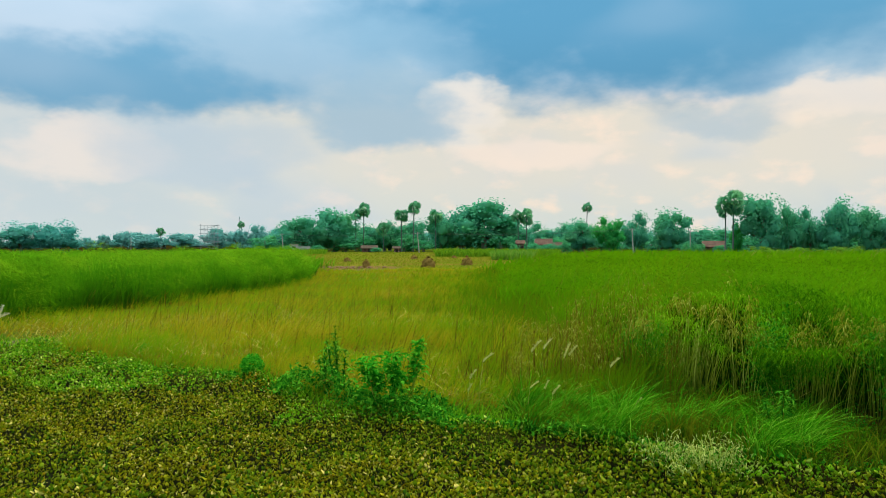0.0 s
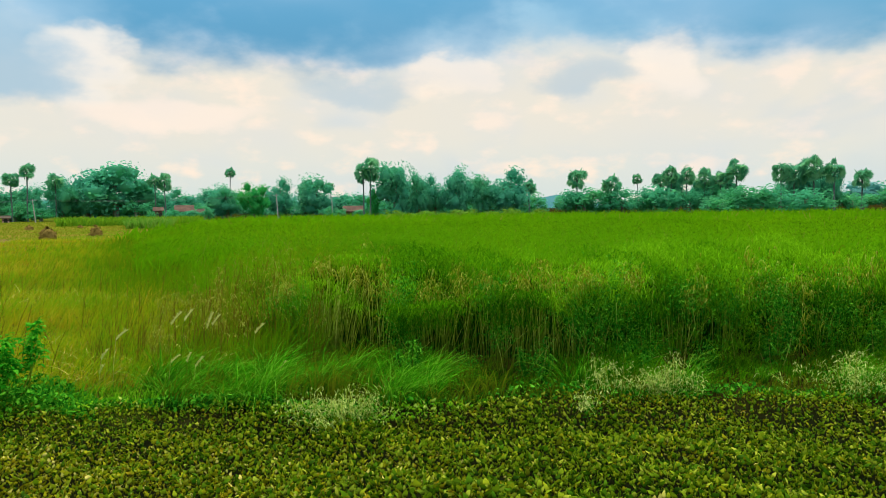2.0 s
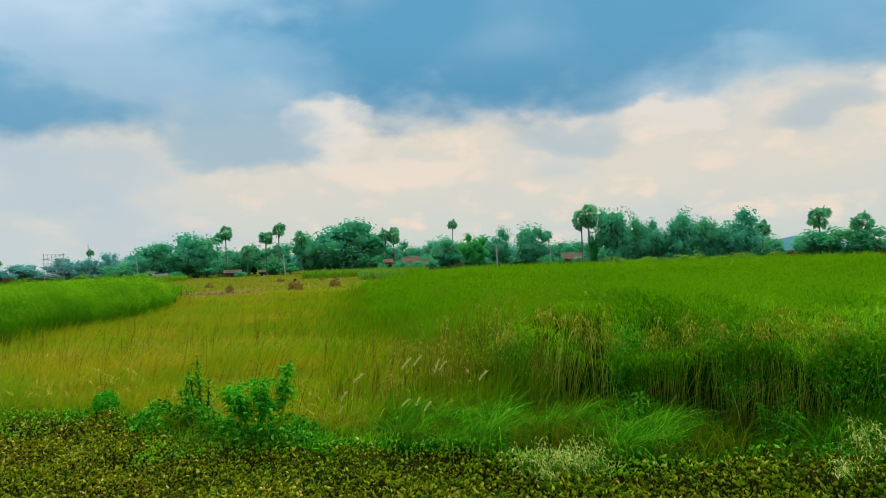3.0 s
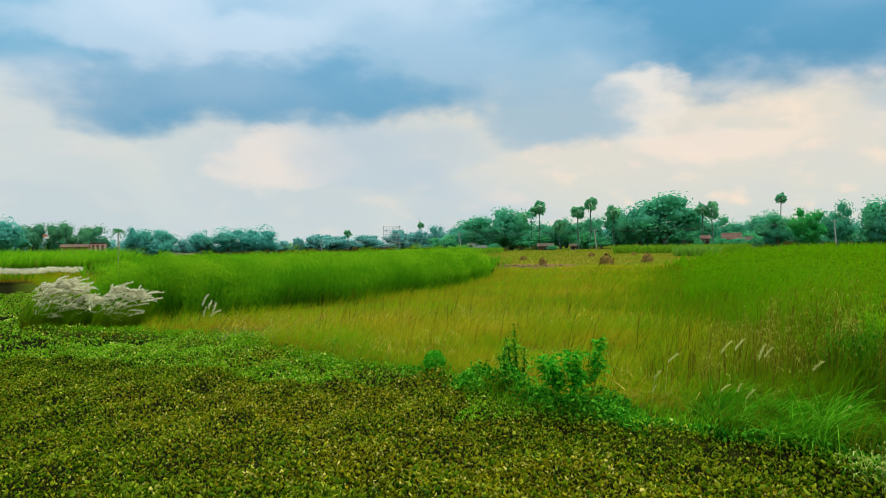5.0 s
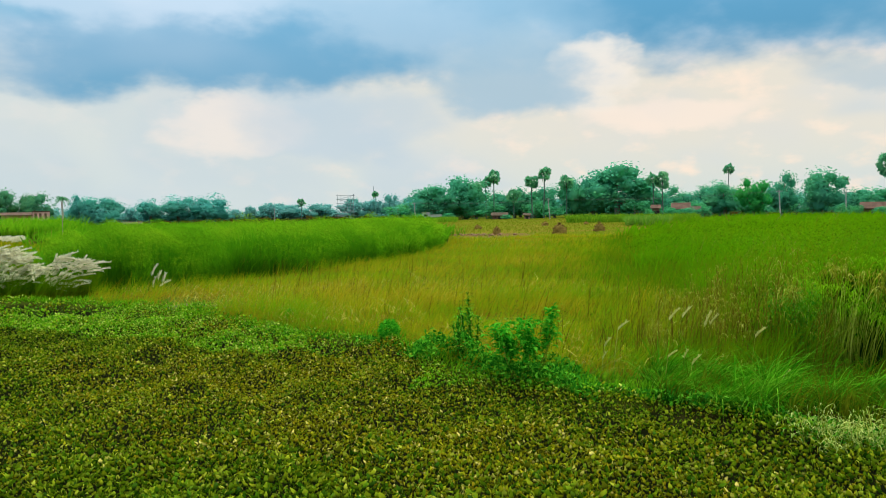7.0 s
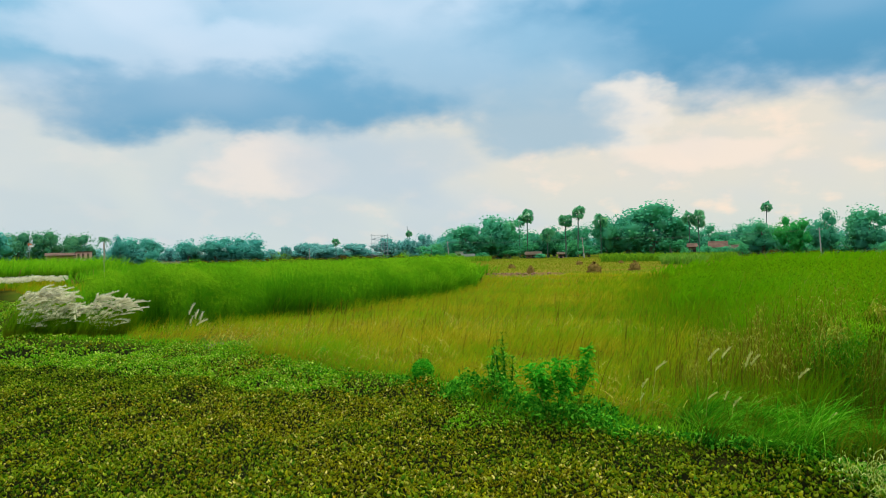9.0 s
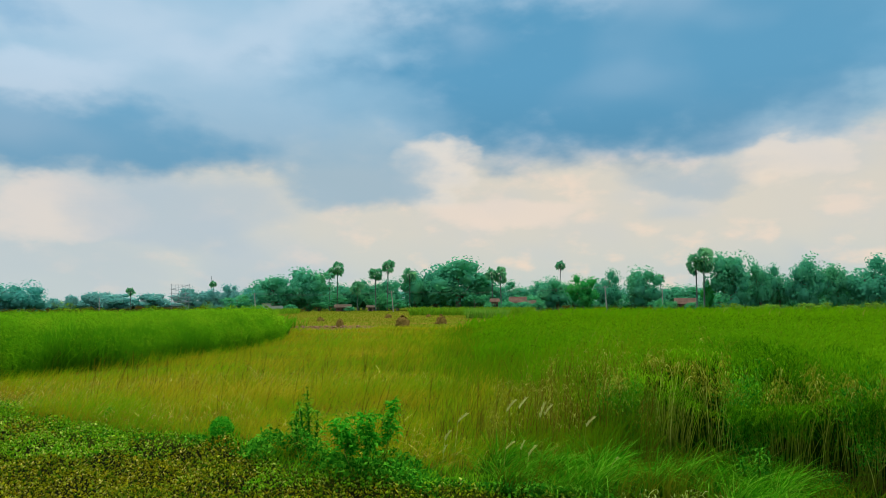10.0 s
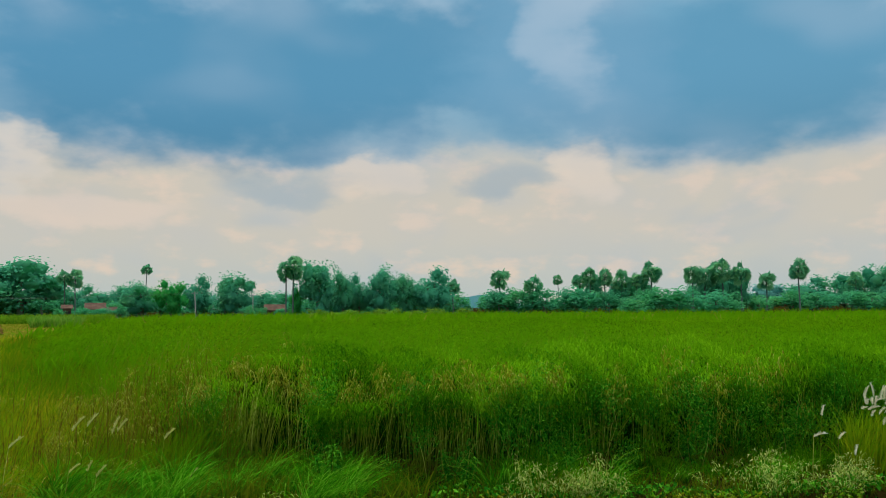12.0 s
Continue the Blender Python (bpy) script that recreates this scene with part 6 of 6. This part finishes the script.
def long_shed():
    ob = thing("shed", "long low shed with a red roof and pink columns", "shed", facing(-39.5, 200))
    part("wall", solid("wall", M_PINK, lambda bm: box(bm, -5.0, 1.4, 2.6, 2.85, -0.3, 3.4)), ob)

    def roof(bm):
        a = [bm.verts.new((x, y, z)) for x in (-5.3, 1.4) for y, z in ((-0.4, 3.35), (3.2, 4.0), (3.2, 4.12), (-0.4, 3.47))]
        for q in ((0, 1, 2, 3), (7, 6, 5, 4), (0, 4, 5, 1), (1, 5, 6, 2), (2, 6, 7, 3), (3, 7, 4, 0)):
            bm.faces.new([a[i] for i in q])

    part("roof", solid("roof", M_ROOF, roof), ob, "sloping red sheet roof")
    for k in range(5):
        x = -4.9 + k * 1.5
        part("post", solid("post", M_PINK, lambda bm: box(bm, x - 0.12, x + 0.12, -0.1, 0.14, -0.3, 3.38)), ob)
    part("front_room", solid("front_room", M_PINK, lambda bm: box(bm, 1.4, 5.0, -0.3, 3.2, -0.3, 4.1)), ob, "pink lime-washed room")
    part("parapet", solid("parapet", M_ROOF, lambda bm: box(bm, 1.3, 5.1, -0.4, 3.3, 4.1, 4.35)), ob, "red parapet")
    for x in (2.0, 3.0, 4.1):
        part("window", solid("window", M_BRICK, lambda bm: box(bm, x - 0.25, x + 0.25, -0.34, -0.28, 2.4, 3.8)), ob)


long_shed()


def utility_pole(az, d, h, lean, label):
    ob = thing("utility_pole", label, "pole", facing(az, d) @ pose(0, 0, 0, 0, lean, 0), group="utility poles")
    bag = Bag()
    tube(bag, [(0, 0, -0.5), (0, 0, h * 0.5), (0, 0, h)], [0.17, 0.14, 0.11], 8)
    part("post", bag.mesh("post", M_CONCRETE), ob)
    part("crossarm", solid("crossarm", M_METAL, lambda bm: box(bm, -0.7, 0.7, -0.05, 0.05, h - 0.5, h - 0.38)), ob)
    for x in (-0.6, 0.0, 0.6):
        cap = Bag()
        tube(cap, [(x, 0, h - 0.38), (x, 0, h - 0.2)], [0.05, 0.03], 6)
        part("insulator", cap.mesh("insulator", M_WHITE), ob)


utility_pole(-1.85, 225, 6.3, -5, "leaning concrete utility pole on the mown field")
utility_pole(14.45, 190, 6.6, -3, "concrete utility pole before green trees")
utility_pole(18.5, 200, 6.2, 0, "concrete utility pole beside a red roof")
utility_pole(-12.2, 236, 6.0, -4, "concrete utility pole beside a grey hut")
utility_pole(-22.9, 300, 5.2, 0, "far concrete utility pole among tall grass")


def pylon():
    ob = thing("power_frame", "lattice steel frame of a small power line", "pylon", facing(-17.55, 190))
    for x in (-2.0, 2.0):
        for y in (0.0, 0.5):
            bag = Bag()
            tube(bag, [(x, y, -0.4), (x, y, 7.5)], [0.075, 0.065], 6)
            part("leg", bag.mesh("leg", M_METAL), ob)
    for k, z in enumerate((2.2, 3.2, 4.2, 5.2, 6.2, 7.2)):
        part("crossbar", solid("crossbar", M_METAL, lambda bm: box(bm, -2.4, 2.4, -0.04, 0.03, z - 0.04, z + 0.04)), ob)
        bag = Bag()
        tube(bag, [(-2.0, 0, z - 1.0), (2.0, 0, z)] if k % 2 else [(2.0, 0, z - 1.0), (-2.0, 0, z)], [0.04, 0.04], 5)
        part("brace", bag.mesh("brace", M_METAL), ob)
    for x in (-1.2, -0.4, 0.4, 1.2):
        bag = Bag()
        tube(bag, [(x, -0.05, 2.0), (x, -0.05, 7.3)], [0.035, 0.035], 6)
        part("upright", bag.mesh("upright", M_METAL), ob)


pylon()


def wire(a, b, sag):
    s = np.linspace(0, 1, 14)[:, None]
    p = np.asarray(a) * (1 - s) + np.asarray(b) * s - np.array([[0, 0, sag]]) * 4 * s * (1 - s)
    bag = Bag()
    tube(bag, p, np.full(14, 0.009), 4)
    thing("overhead_wire", "thin dark overhead wire slung between poles", "wire", data=bag.mesh("overhead_wire", M_WIRE), group="overhead wires")


for off in (-0.25, 0.0, 0.4):
    a, b, c = polar(-12.2, 236), polar(-1.85, 225), polar(14.45, 190)
    wire((a[0] + off, a[1], 5.7 + off * 0.4), (b[0] + off, b[1], 6.0 + off * 0.4), 0.7)
    wire((b[0] + off, b[1], 6.0 + off * 0.4), (c[0] + off, c[1], 6.3 + off * 0.4), 0.8)


def mast():
    ob = thing("antenna_mast", "thin grey mast rising above far trees", "mast", facing(-15.4, 384))
    bag = Bag()
    tube(bag, [(0, 0, -0.3), (0, 0, 16.5)], [0.22, 0.14], 6)
    part("pole", bag.mesh("pole", M_METAL), ob)


mast()


def flag(az, d, z, mat, label):
    ob = thing("flag", label, "flag", facing(az, d))
    bag = Bag()
    tube(bag, [(0, 0, -0.3), (0, 0, z + 0.8)], [0.05, 0.04], 6)
    part("pole", bag.mesh("pole", M_METAL), ob)

    def cloth(bm):
        top = [bm.verts.new((0.05 + 0.2 * i, 0.12 * math.sin(i * 1.3), z + 0.7 - 0.05 * i)) for i in range(6)]
        low = [bm.verts.new((0.05 + 0.2 * i, 0.12 * math.sin(i * 1.3 + 0.5), z - 0.1 + 0.03 * i)) for i in range(6)]
        for i in range(5):
            bm.faces.new((top[i], top[i + 1], low[i + 1], low[i]))

    part("cloth", solid("cloth", mat, cloth), ob)


flag(-42.0, 228, 6.4, M_FLAG, "small orange flag before the bamboo thicket")
flag(-41.9, 226, 5.9, M_WHITE, "small white flag before the bamboo thicket")


def hill():
    bag = Bag()
    s = np.linspace(-1, 1, 24)
    x = s * 90
    z = 20 * (1 - s ** 2) * (1 + 0.10 * np.sin(9 * s))
    v = np.stack([np.stack([x, 0 * x - 60, 0 * x - 1], -1), np.stack([x, 0 * x - 10, z * 0.8], -1), np.stack([x, 0 * x + 20, z], -1), np.stack([x, 0 * x + 120, 0 * x - 1], -1)], 0)
    idx = np.arange(96).reshape(4, 24)
    bag.add(v, np.stack([idx[:-1, :-1], idx[:-1, 1:], idx[1:, 1:], idx[1:, :-1]], -1), np.ones(96), np.full(96, 0.5))
    thing("far_hill", "low wooded hill tinted with blue haze on the horizon", "hill", facing(35.3, 1200), data=bag.mesh("far_hill", M_HILL), kind="structure")


hill()


def wooden_post(az, d, h):
    bag = Bag()
    tube(bag, [(0, 0, -0.3), (0.02, 0, h * 0.5), (0, 0, h)], [0.026, 0.024, 0.022], 7)
    thing("post", "pale slender post standing in tall grass", "post", pose(*polar(az, d), 0), data=bag.mesh("post", M_MUDWALL))


wooden_post(-37.35, 62, 3.7)
